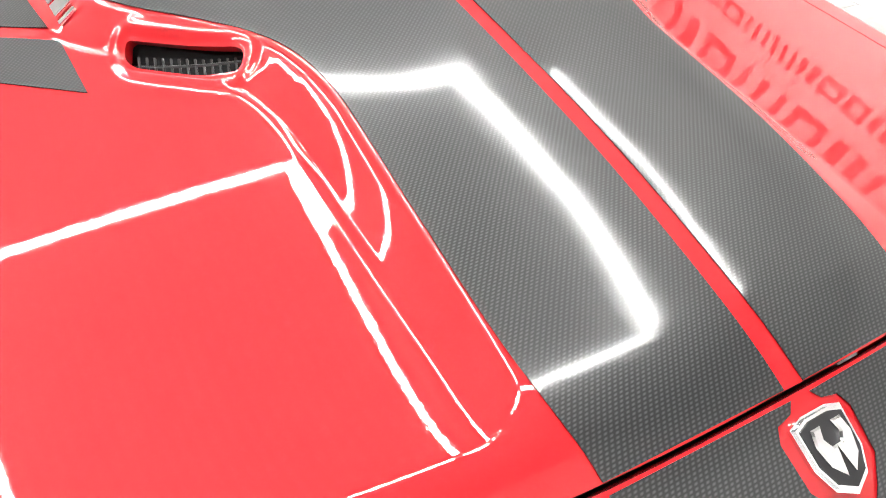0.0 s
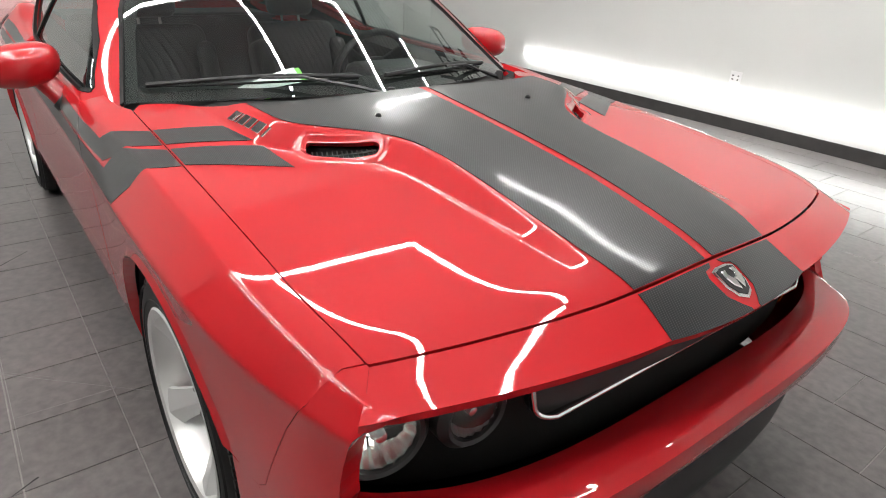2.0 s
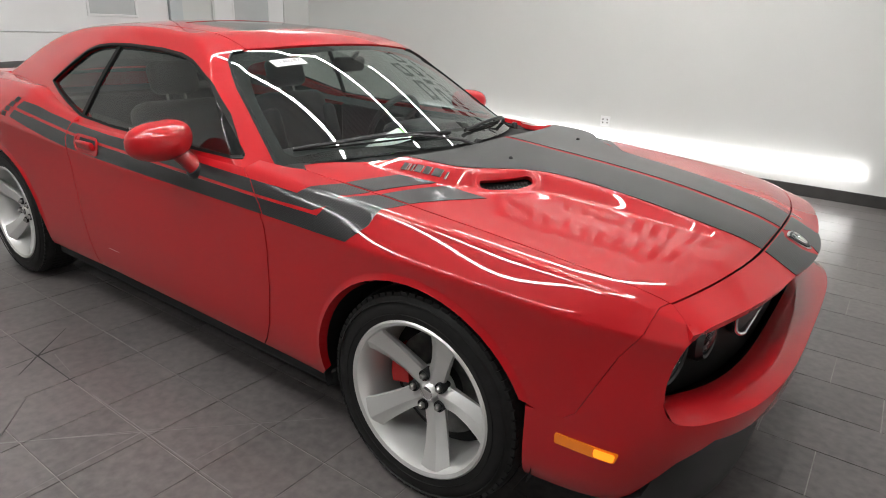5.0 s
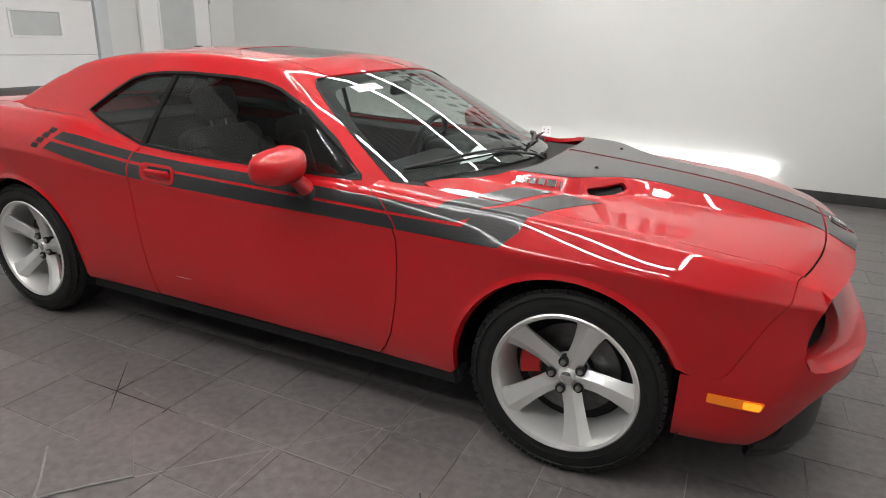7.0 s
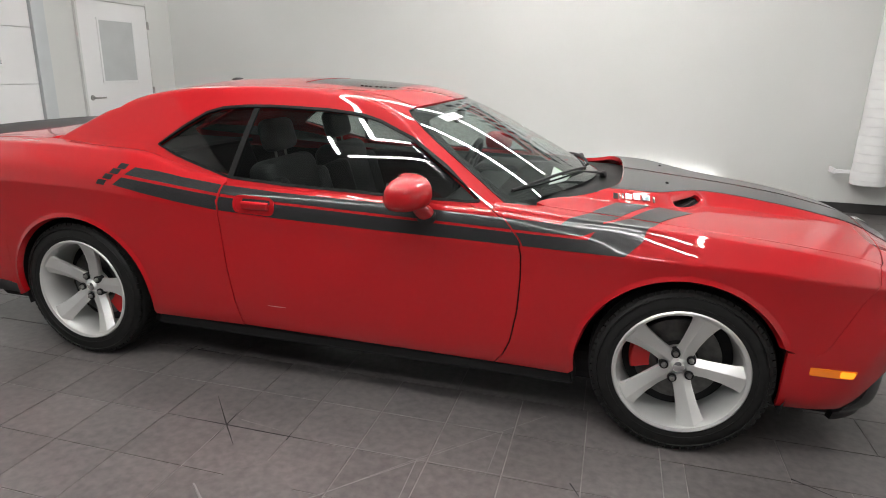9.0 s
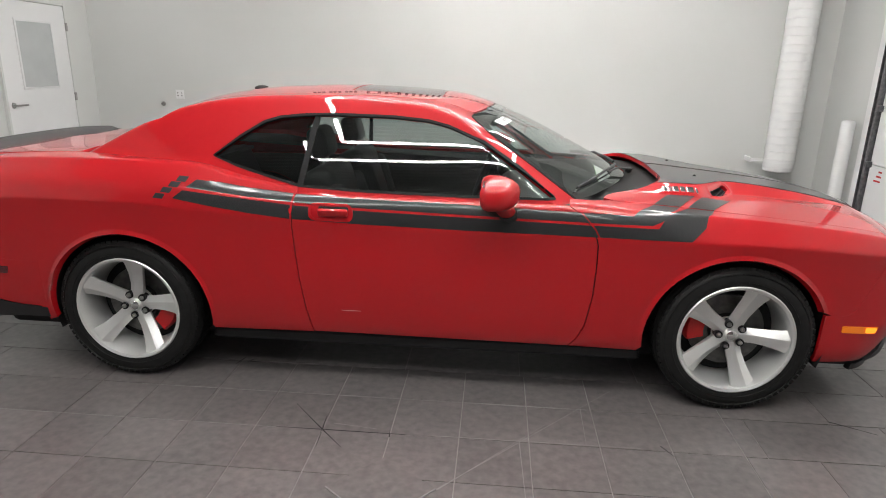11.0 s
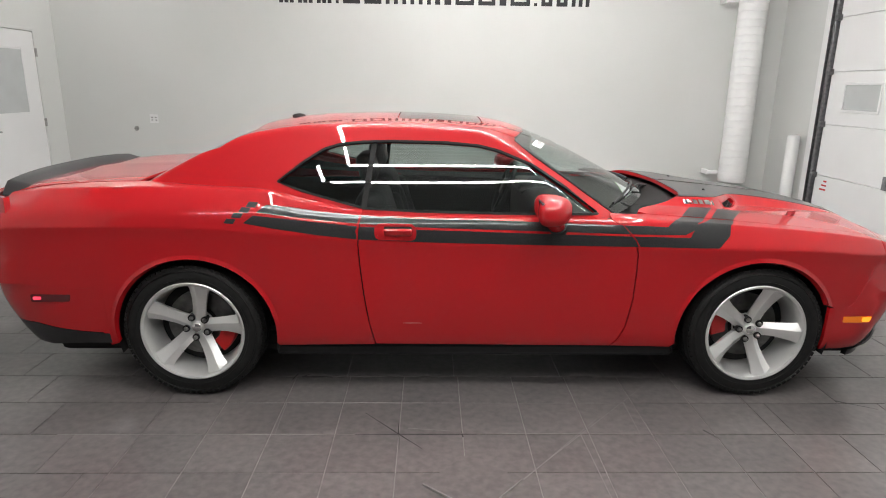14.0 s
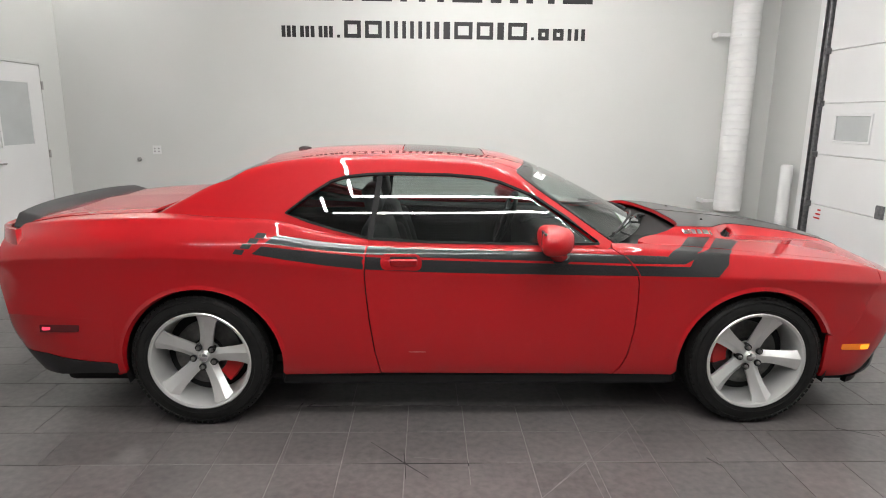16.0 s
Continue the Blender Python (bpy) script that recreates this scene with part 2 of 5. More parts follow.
def slab(name, lo, hi, mat, label, category, bevel=0.0):
    ob = part(name, boxed(lo, hi, bevel), mat)
    return tagged(ob, label, category, kind="structure")


def build_shell():
    slab("wall_north", (X_LEFT - 0.2, Y_BACK, 0), (X_RIGHT + 0.2, Y_BACK + 0.2, CEIL), WALL, "plain white painted showroom wall", "wall")
    slab("wall_south", (X_LEFT - 0.2, Y_FRONT - 0.2, 0), (X_RIGHT + 0.2, Y_FRONT, CEIL), DARKWALL, "plain dark grey wall behind the walkway", "wall")
    slab("wall_west", (X_LEFT - 0.2, Y_FRONT, 0), (X_LEFT, Y_BACK, CEIL), WALL, "white painted wall with a door and a garage door", "wall")
    slab("wall_east", (X_RIGHT, Y_FRONT, 0), (X_RIGHT + 0.2, Y_BACK, CEIL), WALL, "white painted wall beside the overhead door", "wall")
    # ribbed deck
    bm = bmesh.new()
    box(bm, (X_LEFT - 0.2, Y_FRONT - 0.2, CEIL + 0.09), (X_RIGHT + 0.2, Y_BACK + 0.2, CEIL + 0.25))
    n = int((Y_BACK - Y_FRONT) / 0.15)
    for i in range(n):
        y = Y_FRONT + 0.15 * i
        box(bm, (X_LEFT, y, CEIL), (X_RIGHT, y + 0.075, CEIL + 0.089))
    tagged(part("ceiling", bm, DECK), "dark grey ribbed metal deck ceiling", "ceiling", kind="structure")
    slab("baseboard_north", (X_LEFT, Y_BACK - 0.012, 0.0), (X_RIGHT, Y_BACK, 0.115), BASE, "black vinyl baseboard along the wall", "baseboard", 0.003)


# ---- the car's skin ----
GRID = np.linspace(-3.6, 3.6, 1441)


def flow(*nodes, soft=0.10):
    """A smooth curve along the car from a few (x, value) nodes."""
    nx, nv = np.array(sorted(nodes), float).T
    h = np.diff(nx)
    d = np.diff(nv) / h
    m = np.concatenate([d[:1], np.zeros(len(nx) - 2), d[-1:]])
    same = d[:-1] * d[1:] > 0
    a, b = 2 * h[1:] + h[:-1], h[1:] + 2 * h[:-1]
    m[1:-1][same] = ((a + b)[same]) / (a[same] / d[:-1][same] + b[same] / d[1:][same])
    x = np.clip(GRID, nx[0], nx[-1])
    i = np.clip(np.searchsorted(nx, x) - 1, 0, len(h) - 1)
    t = (x - nx[i]) / h[i]
    v = nv[i] * (1 + 2 * t) * (1 - t) ** 2 + nv[i + 1] * t * t * (3 - 2 * t) + h[i] * (m[i] * t * (1 - t) ** 2 - m[i + 1] * t * t * (1 - t))
    k = np.arange(-120, 121) * (GRID[1] - GRID[0])
    g = np.exp(-0.5 * (k / soft) ** 2)
    v = np.convolve(np.pad(v, 120, mode="edge"), g / g.sum(), mode="valid")
    return lambda x: np.interp(x, GRID, v)


Z_CREASE = flow((-2.6, .89), (-2.3, .918), (-1.76, .928), (-1.36, .925), (-1.0, .897), (-.6, .865), (0, .842), (.8, .837), (1.2, .833), (1.7, .825), (2.0, .81), (2.2, .795), (2.5, .77), soft=.09)
Y_CREASE = flow((-2.72, .66), (-2.6, .83), (-2.48, .90), (-2.3, .93), (-1.8, .957), (-1.3, .965), (-.6, .945), (0, .942), (.8, .947), (1.3, .958), (1.7, .952), (2.0, .935), (2.2, .902), (2.35, .855), (2.47, .77), soft=.06)
Z_CREST = flow((-2.6, 1.03), (-2.15, 1.09), (-1.6, 1.106), (-1.13, 1.10), (-.85, 1.04), (-.6, 1.007), (0, .988), (.65, .986), (.95, .964), (1.2, .948), (1.4, .935), (1.7, .913), (1.9, .898), (2.05, .885), (2.15, .873), (2.2, .864), (2.225, .8575), (2.25, .849), (2.30, .836), (2.35, .822), (2.5, .77), soft=.025)
Y_CREST = flow((-2.7, .62), (-2.4, .74), (-2, .805), (-1.2, .846), (-.9, .864), (-.6, .876), (0, .886), (.7, .886), (1.0, .881), (1.4, .874), (1.9, .866), (2.1, .858), (2.25, .84), (2.37, .80), (2.47, .73), soft=.08)
Z_FOOT = flow((-2.6, 1.045), (-2.2, 1.1), (-1.7, 1.12), (-1.2, 1.05), (-.6, .99), (.6, .99), (.9, 1.0), (1.15, .988), (1.4, .965), (1.7, .942), (1.9, .9265), (2.05, .9125), (2.15, .901), (2.185, .8955), (2.205, .8905), (2.22, .8845), (2.252, .8705), (2.30, .8485), (2.357, .8215), (2.5, .765), soft=.012)
Z_DOME = flow((-2.6, 1.05), (-2.2, 1.105), (-1.7, 1.125), (-1.2, 1.05), (-.6, .99), (.6, 1.0), (.9, 1.03), (1.15, 1.03), (1.4, 1.018), (1.9, .960), (2.1, .921), (2.17, .905), (2.21, .893), (2.235, .8825), (2.252, .875), (2.30, .852), (2.357, .8225), (2.5, .765), soft=.02)
Z_MID = flow((-2.6, 1.06), (-2.2, 1.115), (-1.7, 1.13), (-1.2, 1.05), (-.6, .99), (.6, 1.01), (.9, 1.05), (1.15, 1.048), (1.4, 1.028), (1.9, .972), (2.1, .932), (2.2, .908), (2.27, .88), (2.35, .838), (2.5, .77), soft=.045)
Y_DOME = flow((.7, .60), (1.0, .573), (1.15, .564), (1.25, .556), (1.325, .54), (1.365, .505), (1.44, .414), (1.48, .369), (1.52, .336), (1.56, .314), (1.62, .298), (1.7, .288), (1.9, .285), (2.1, .275), (2.2, .262), (2.25, .25), (2.5, .25), soft=.022)
STEP = flow((1.0, .07), (1.3, .07), (1.45, .08), (1.65, .07), (2.0, .055), (2.15, .052), (2.25, .09), soft=.06)
Y_LOW = flow((-2.72, .64), (-2.6, .82), (-2.48, .89), (-2.1, .925), (-1.7, .945), (-.9, .93), (.9, .925), (1.5, .935), (1.85, .922), (2.0, .908), (2.23, .888), (2.35, .855), (2.47, .77), soft=.06)
U_CREST = 10.0


def controls(s):
    s = np.atleast_1d(np.asarray(s, float))
    zc, yc, zt, yt, yl, yd, st = Z_CREASE(s), Y_CREASE(s), Z_CREST(s), Y_CREST(s), Y_LOW(s), Y_DOME(s), STEP(s)
    one = np.ones_like(s)
    ease = np.clip((s - .75) / .5, 0, 1)
    ease = ease * ease * (3 - 2 * ease)
    fz, dz, yf, ye = Z_FOOT(s), Z_DOME(s), yd + st, yt - .05
    ze, rise = zt + .005, Z_DOME(s) - Z_FOOT(s)
    pan = [(yf + f * (ye - yf), fz + f * (ze - fz) + .010 * f * (1 - f)) for f in (.66, .33, .022)]
    y = [yl - .12, yl - .03, yl - .006, yl + .006, yc - .0125, yc - .0005, yc - .0045, yc + (.22 + .31 * ease) * (yt + .03 - .015 * ease - yc), yt + .028 - .016 * ease, yt + .008 - .005 * ease, yt - .012 + .008 * ease, ye, pan[0][0], pan[1][0], pan[2][0], yf, yf - .12 * st, yd + .12 * st, yd, yd - .010, yd - .07, .12 * one, 0 * one]
    z = [.20 * one, .255 * one, .36 * one, .58 * one, zc - .062, zc - .006, zc + .006, zc + .55 * (zt - .02 + .008 * ease - zc), zt - .024 + .014 * ease, zt - .004 + .002 * ease, zt + .001, ze, pan[0][1], pan[1][1], pan[2][1], fz, fz + .12 * rise, dz - .12 * rise, dz, dz + .045 * (Z_MID(s) - dz), dz + .35 * (Z_MID(s) - dz), Z_MID(s) - .005, Z_MID(s)]
    return np.stack([np.stack(y, -1), np.stack(z, -1)], -1)


COUNT = 23


def bspline(c, u):
    """Cubic B-spline; c: (n, k, 2) controls, u: (n,) from 0 to k - 1. The last control lies on the mirror line."""
    k = c.shape[1]
    first = 2 * c[:, :1] - c[:, 1:2]
    last = c[:, -2:-1] * np.array([-1, 1])
    c = np.concatenate([first, c, last], 1)
    i = np.clip(np.floor(u).astype(int), 0, k - 2)
    f = (u - i)[:, None]
    rows = np.arange(len(u))
    w = [(1 - f) ** 3 / 6, (3 * f**3 - 6 * f**2 + 4) / 6, (-3 * f**3 + 3 * f**2 + 3 * f + 1) / 6, f**3 / 6]
    return sum(w[j] * c[rows, i + j] for j in range(4))


def sweep(s, y):
    """How far the nose and tail bend back towards the sides."""
    a = np.clip((s - 1.55) / 0.8, 0, 1)
    b = np.clip((-1.7 - s) / 0.8, 0, 1)
    return (-0.145 * a * a * (3 - 2 * a) + 0.05 * b * b * (3 - 2 * b)) * np.abs(y / 0.86) ** 2.4


def skin(s, u):
    """The body's right half: station s along the car, u from the sill over the crest to the middle."""
    s, u = np.asarray(s, float), np.asarray(u, float)
    p = bspline(controls(s), u)
    return np.stack([s + sweep(s, p[:, 0]), -p[:, 0], p[:, 1]], -1)


U_SIDE, U_TOP = np.linspace(0, 11.5, 93), np.linspace(9, COUNT - 1, 89)
S_GRID = np.linspace(-2.75, 2.6, 536)
Z_GRID, Y_GRID = np.linspace(.18, 1.13, 120), np.linspace(0, .98, 120)


def inverse_table(us, axis, grid):
    rows = []
    for s in S_GRID:
        p = bspline(np.repeat(controls(s), len(us), 0), us)[:, axis] * (-1 if axis == 0 else 1)
        rows.append(np.interp(grid * (-1 if axis == 0 else 1), np.maximum.accumulate(p) + 1e-7 * us, us))
    return np.array(rows)


def lookup(table, grid, s, v):
    a = np.clip((s - S_GRID[0]) / (S_GRID[1] - S_GRID[0]), 0, len(S_GRID) - 1.001)
    b = np.clip((v - grid[0]) / (grid[1] - grid[0]), 0, len(grid) - 1.001)
    i, j = a.astype(int), b.astype(int)
    f, g = a - i, b - j
    return (1 - f) * ((1 - g) * table[i, j] + g * table[i, j + 1]) + f * ((1 - g) * table[i + 1, j] + g * table[i + 1, j + 1])


U_OF_Z, U_OF_Y = inverse_table(U_SIDE, 1, Z_GRID), inverse_table(U_TOP, 0, Y_GRID)


def solve_u(s, v, table, grid, axis, lo, hi):
    s, v = np.broadcast_arrays(np.atleast_1d(np.asarray(s, float)), np.atleast_1d(np.asarray(v, float)))
    u = lookup(table, grid, s, v)
    c = controls(s)
    for _ in range(3):
        p = bspline(c, u)[:, axis]
        d = (bspline(c, np.minimum(u + 1e-3, COUNT - 1))[:, axis] - p) / 1e-3
        d = np.where(np.abs(d) < 1e-3, np.inf, d)
        u = np.clip(u - np.clip((p - v) / d, -.3, .3), lo, hi)
    return u


def u_at_z(s, z):
    return float(solve_u(s, z, U_OF_Z, Z_GRID, 1, 0, 11.5)[0])


def u_at_y(s, y):
    return float(solve_u(s, abs(y), U_OF_Y, Y_GRID, 0, 9, COUNT - 1)[0])


def y_at(s, z):
    return float(skin([s], [u_at_z(s, z)])[0][1])


def flank_y(s, z):
    u = solve_u(s, z, U_OF_Z, Z_GRID, 1, 0, 11.5)
    return bspline(controls(np.asarray(s, float)), u)[:, 0]


def top(s, y):
    """The body's upper skin over station and half width, both sides."""
    s, y = np.asarray(s, float), np.asarray(y, float)
    u = solve_u(s, np.abs(y), U_OF_Y, Y_GRID, 0, 9, COUNT - 1)
    p = bspline(controls(s), u)
    return np.stack([s + sweep(s, y), y, p[:, 1]], -1)


# cabin: a roof profile bent round the corners, and sides that lean in
ROOF = flow((1.25, .93), (1.06, 1.02), (.30, 1.375), (.10, 1.425), (-.45, 1.452), (-.9, 1.437), (-1.25, 1.385), (-1.52, 1.27), (-1.72, 1.165), (-1.95, 1.05), (-2.2, .95), soft=0.07)
LEAN_LOW = flow((1.0, .885), (.6, .886), (0, .884), (-.6, .879), (-1.1, .85), (-1.6, .80), (-1.9, .78))


def roof_z(x, y):
    a = np.abs(y)
    bend = np.where(x > -.5, .30 * (a / .75) ** 2.2 * np.clip((x + .5) / .8, 0, 1), 0.0)
    return ROOF(x + bend) - np.where(x > -.2, .045 - .017 * np.clip((x + .2) / .4, 0, 1), .045) * (a / .62) ** 2.0


def side_y(x, z):
    return LEAN_LOW(x) - .49 * (z - .985) - .40 * np.clip(z - .985, 0, 1) ** 2


def cabin_controls(x):
    x = np.atleast_1d(np.asarray(x, float))
    lo, hi = np.full_like(x, .90), np.full_like(x, 1.46)
    for _ in range(30):
        mid = (lo + hi) / 2
        under = roof_z(x, side_y(x, mid)) > mid
        lo, hi = np.where(under, mid, lo), np.where(under, hi, mid)
    zc = lo
    yc = side_y(x, zc)
    pts = []
    for f in (0, .35, .7, .90):
        z = .90 + f * (zc - .90)
        pts.append((side_y(x, z), z))
    pts.append((yc, zc))
    for f in (.93, .8, .5, .25, 0):
        pts.append((f * yc, roof_z(x, f * yc)))
    return np.stack([np.stack(p, -1) for p in pts], 1)


CU = np.linspace(0, 9, 145)
X_GRID = np.linspace(-2.1, 1.2, 221)
CZ_GRID, CY_GRID = np.linspace(.88, 1.46, 100), np.linspace(0, .92, 120)


def cabin(x, u):
    x, u = np.asarray(x, float), np.asarray(u, float)
    p = bspline(cabin_controls(x), u)
    return np.stack([x, -p[:, 0], p[:, 1]], -1)


def cabin_tables():
    a, b = [], []
    for x in X_GRID:
        p = bspline(np.repeat(cabin_controls(x), len(CU), 0), CU)
        k = CU <= 5.0
        a.append(np.interp(CZ_GRID, np.maximum.accumulate(p[k, 1]) + 1e-7 * CU[k], CU[k]))
        b.append(np.interp(-CY_GRID, np.maximum.accumulate(-p[:, 0]) + 1e-7 * CU, CU))
    return np.array(a), np.array(b)


CAB_Z, CAB_Y = cabin_tables()


def cabin_solve(x, v, table, grid, axis, hi):
    x, v = np.broadcast_arrays(np.atleast_1d(np.asarray(x, float)), np.atleast_1d(np.asarray(v, float)))
    a = np.clip((x - X_GRID[0]) / (X_GRID[1] - X_GRID[0]), 0, len(X_GRID) - 1.001)
    b = np.clip((v - grid[0]) / (grid[1] - grid[0]), 0, len(grid) - 1.001)
    i, j = a.astype(int), b.astype(int)
    f, g = a - i, b - j
    u = (1 - f) * ((1 - g) * table[i, j] + g * table[i, j + 1]) + f * ((1 - g) * table[i + 1, j] + g * table[i + 1, j + 1])
    c = cabin_controls(x)
    for _ in range(3):
        p = bspline(c, u)[:, axis]
        d = (bspline(c, np.minimum(u + 1e-3, 9.0))[:, axis] - p) / 1e-3
        d = np.where(np.abs(d) < 1e-3, np.inf, d)
        u = np.clip(u - np.clip((p - v) / d, -.3, .3), 0, hi)
    return u


def cabin_u(x, z=None, y=None):
    if z is not None:
        return float(cabin_solve(x, z, CAB_Z, CZ_GRID, 1, 5.0)[0])
    return float(cabin_solve(x, abs(y), CAB_Y, CY_GRID, 0, 9.0)[0])


def cabin_top(x, y):
    x, y = np.asarray(x, float), np.asarray(y, float)
    p = cabin(x, cabin_solve(x, np.abs(y), CAB_Y, CY_GRID, 0, 9.0))
    p[:, 1] = np.where(y > 0, -p[:, 1], p[:, 1])
    return p


# ---- sheets of skin cut to an outline ----
def dense(outline, step=0.02, closed=True):
    out = []
    n = len(outline)
    for i in range(n if closed else n - 1):
        a, b = np.array(outline[i], float), np.array(outline[(i + 1) % n], float)
        k = max(1, int(np.ceil(np.linalg.norm(b - a) / step)))
        out += [tuple(a + (b - a) * j / k) for j in range(k)]
    if not closed:
        out.append(tuple(outline[-1]))
    return out


def rounded(outline, radius, steps=5):
    """Outline with its corners rounded."""
    out = []
    n = len(outline)
    rr = radius if isinstance(radius, (list, tuple)) else [radius] * n
    for i in range(n):
        p, a, b = (Vector(outline[k % n]) for k in (i, i - 1, i + 1))
        r = min(rr[i], 0.48 * (a - p).length, 0.48 * (b - p).length)
        if r < 1e-4:
            out.append(tuple(p))
            continue
        q0, q1 = p + (a - p).normalized() * r, p + (b - p).normalized() * r
        for k in range(steps + 1):
            f = k / steps
            out.append(tuple((1 - f) ** 2 * q0 + 2 * f * (1 - f) * p + f * f * q1))
    return out


def grown(line, d):
    c = np.mean(line, 0)
    out = []
    n = len(line)
    for i in range(n):
        a, b = Vector(line[i - 1]), Vector(line[(i + 1) % n])
        t = (b - a).normalized()
        nrm = Vector((t.y, -t.x))
        p = Vector(line[i])
        if nrm.dot(p - Vector(c)) < 0:
            nrm = -nrm
        out.append(tuple(p + nrm * d))
    return out


def inside(pts, loops):
    pts = np.asarray(pts, float)
    odd = np.zeros(len(pts), bool)
    for loop in loops:
        a = np.asarray(loop, float)
        b = np.roll(a, -1, 0)
        for (x0, y0), (x1, y1) in zip(a, b):
            if y0 == y1:
                continue
            hit = ((y0 > pts[:, 1]) != (y1 > pts[:, 1])) & (pts[:, 0] < (x1 - x0) * (pts[:, 1] - y0) / (y1 - y0) + x0)
            odd ^= hit
    return odd


def sheet(name, loops, surface, mat, parent, label="", step=(0.03, 0.03), lift=0.0, rim=0.012, mirror=False, flip=False, lines=()):
    """A smooth panel: loops (outline, then holes) in the surface's two coordinates, lifted off it, with its edge turned in by rim; lines are folds that the mesh follows."""
    from mathutils.geometry import delaunay_2d_cdt
    scale = np.array([1.0, step[0] / step[1]])
    loops = [np.asarray(l, float) for l in loops]
    folds = []
    for l in lines:
        l = np.asarray(l, float)
        l = l[inside(l, loops)]
        near = np.array([np.linalg.norm((q - np.concatenate(loops)) * scale, axis=-1).min() for q in l])
        folds.append(l[near > 0.3 * step[0]])
    flat = np.concatenate(loops + folds)
    lo, hi = flat.min(0), flat.max(0)
    gx, gy = np.meshgrid(np.arange(lo[0] + step[0] / 2, hi[0], step[0]), np.arange(lo[1] + step[1] / 2, hi[1], step[1]))
    pts = np.stack([gx.ravel(), gy.ravel()], -1)
    pts = pts[inside(pts, loops)]
    if len(pts):
        far = np.ones(len(pts), bool)
        for k in range(0, len(pts), 500):
            d = np.linalg.norm((pts[k:k + 500, None] - flat[None]) * scale, axis=-1).min(1)
            far[k:k + 500] = d > 0.45 * step[0]
        pts = pts[far]
    edges, n = [], 0
    for l in loops:
        edges += [(n + i, n + (i + 1) % len(l)) for i in range(len(l))]
        n += len(l)
    for l in folds:
        edges += [(n + i, n + i + 1) for i in range(len(l) - 1) if np.linalg.norm((l[i] - l[i + 1]) * scale) < 2 * step[0]]
        n += len(l)
    allp = np.concatenate([flat, pts]) * scale
    vs, _, fs, *_ = delaunay_2d_cdt([Vector(p) for p in allp], edges, [], 0, 1e-5)
    vs = np.array([tuple(v) for v in vs])
    fs = np.array([tuple(f) for f in fs])
    keep = inside(vs[fs].mean(1), [l * scale for l in loops])
    fs = fs[keep]
    used = np.unique(fs)
    index = -np.ones(len(vs), int)
    index[used] = np.arange(len(used))
    fs, q = index[fs], vs[used] / scale
    h = 0.004
    p = surface(q[:, 0], q[:, 1])
    du = surface(q[:, 0] + h, q[:, 1]) - surface(q[:, 0] - h, q[:, 1])
    hv = h * step[1] / step[0]
    dv = surface(q[:, 0], q[:, 1] + hv) - surface(q[:, 0], q[:, 1] - hv)
    nor = np.cross(du, dv)
    nor /= np.linalg.norm(nor, axis=1, keepdims=True) + 1e-12
    if flip:
        nor = -nor
    p = p + nor * lift
    t = p[fs]
    facing = (np.cross(t[:, 1] - t[:, 0], t[:, 2] - t[:, 0]) * nor[fs[:, 0]]).sum(1) < 0
    fs[facing] = fs[facing][:, ::-1]
    verts, norms, faces = list(p), list(nor), [tuple(int(i) for i in f) for f in fs]
    if rim:
        seen = {}
        for f in faces:
            for i in range(3):
                e = (f[i], f[(i + 1) % 3])
                seen[e] = 1
        for a, b in [e for e in seen if (e[1], e[0]) not in seen]:
            out = np.cross(p[b] - p[a], nor[a])
            out /= np.linalg.norm(out) + 1e-12
            k = len(verts)
            verts += [p[a], p[b], p[b] - nor[b] * rim, p[a] - nor[a] * rim]
            norms += [out] * 4
            faces.append((k, k + 3, k + 2, k + 1))
    verts, norms = np.array(verts), np.array(norms)
    if mirror:
        verts[:, 1] *= -1
        norms[:, 1] *= -1
        faces = [f[::-1] for f in faces]
    return mesh_object(name, verts, faces, mat, parent, label, normals=norms)


# cut lines of the right side, in x and z
ARCH_X, ARCH_A, ARCH_B = (-1.450, 1.458), .411, .400


def flared(s, u):
    """The side skin with the flange that stands out round the wheel openings."""
    p = skin(s, u)
    for cx in ARCH_X:
        r = np.hypot((p[:, 0] - cx) / ARCH_A, (p[:, 2] - .364) / ARCH_B)
        f = np.clip((1.045 - r) / .045, 0, 1.2)
        p[:, 1] -= .009 * f * np.clip((p[:, 2] - .33) / .12, 0, 1)
    return p


def arch(cx, r0=1.0, a0=-20, a1=200, n=40):
    out = []
    cx = ARCH_X[cx > 0]
    for k in range(n + 1):
        a = radians(a0 + (a1 - a0) * k / n)
        out.append((cx + ARCH_A * r0 * math.cos(a), .364 + ARCH_B * r0 * math.sin(a)))
    return out


DOOR_FRONT = [(.665, .972), (.735, .925), (.785, .86), (.803, .80), (.806, .70), (.80, .55), (.775, .40), (.745, .33), (.71, .285)]
DOOR_REAR = [(-.53, .295), (-.56, .42), (-.585, .58), (-.60, .72), (-.608, .84), (-.600, .93), (-.588, .985)]
GAP = .0028

# ---- the car ----
car = empty("car", "red two-door muscle coupe with black carbon-look stripes, parked on grey tiles", "car")


def shift(line, dx):
    return [(x + dx, z) for x, z in line]


def both(build):
    for mirror in (False, True):
        build(mirror)


def side_station(x, z):
    s = x
    for _ in range(8):
        s = x - float(sweep(np.array([s]), np.array([y_at(s, z)]))[0])
    return s


def on_skin(line, step=.02, closed=False):
    """A line in (x, z) on the flank as (station, u)."""
    out = []
    for x, z in dense(line, step, closed):
        s = side_station(x, z)
        out.append((s, u_at_z(s, z)))
    return out


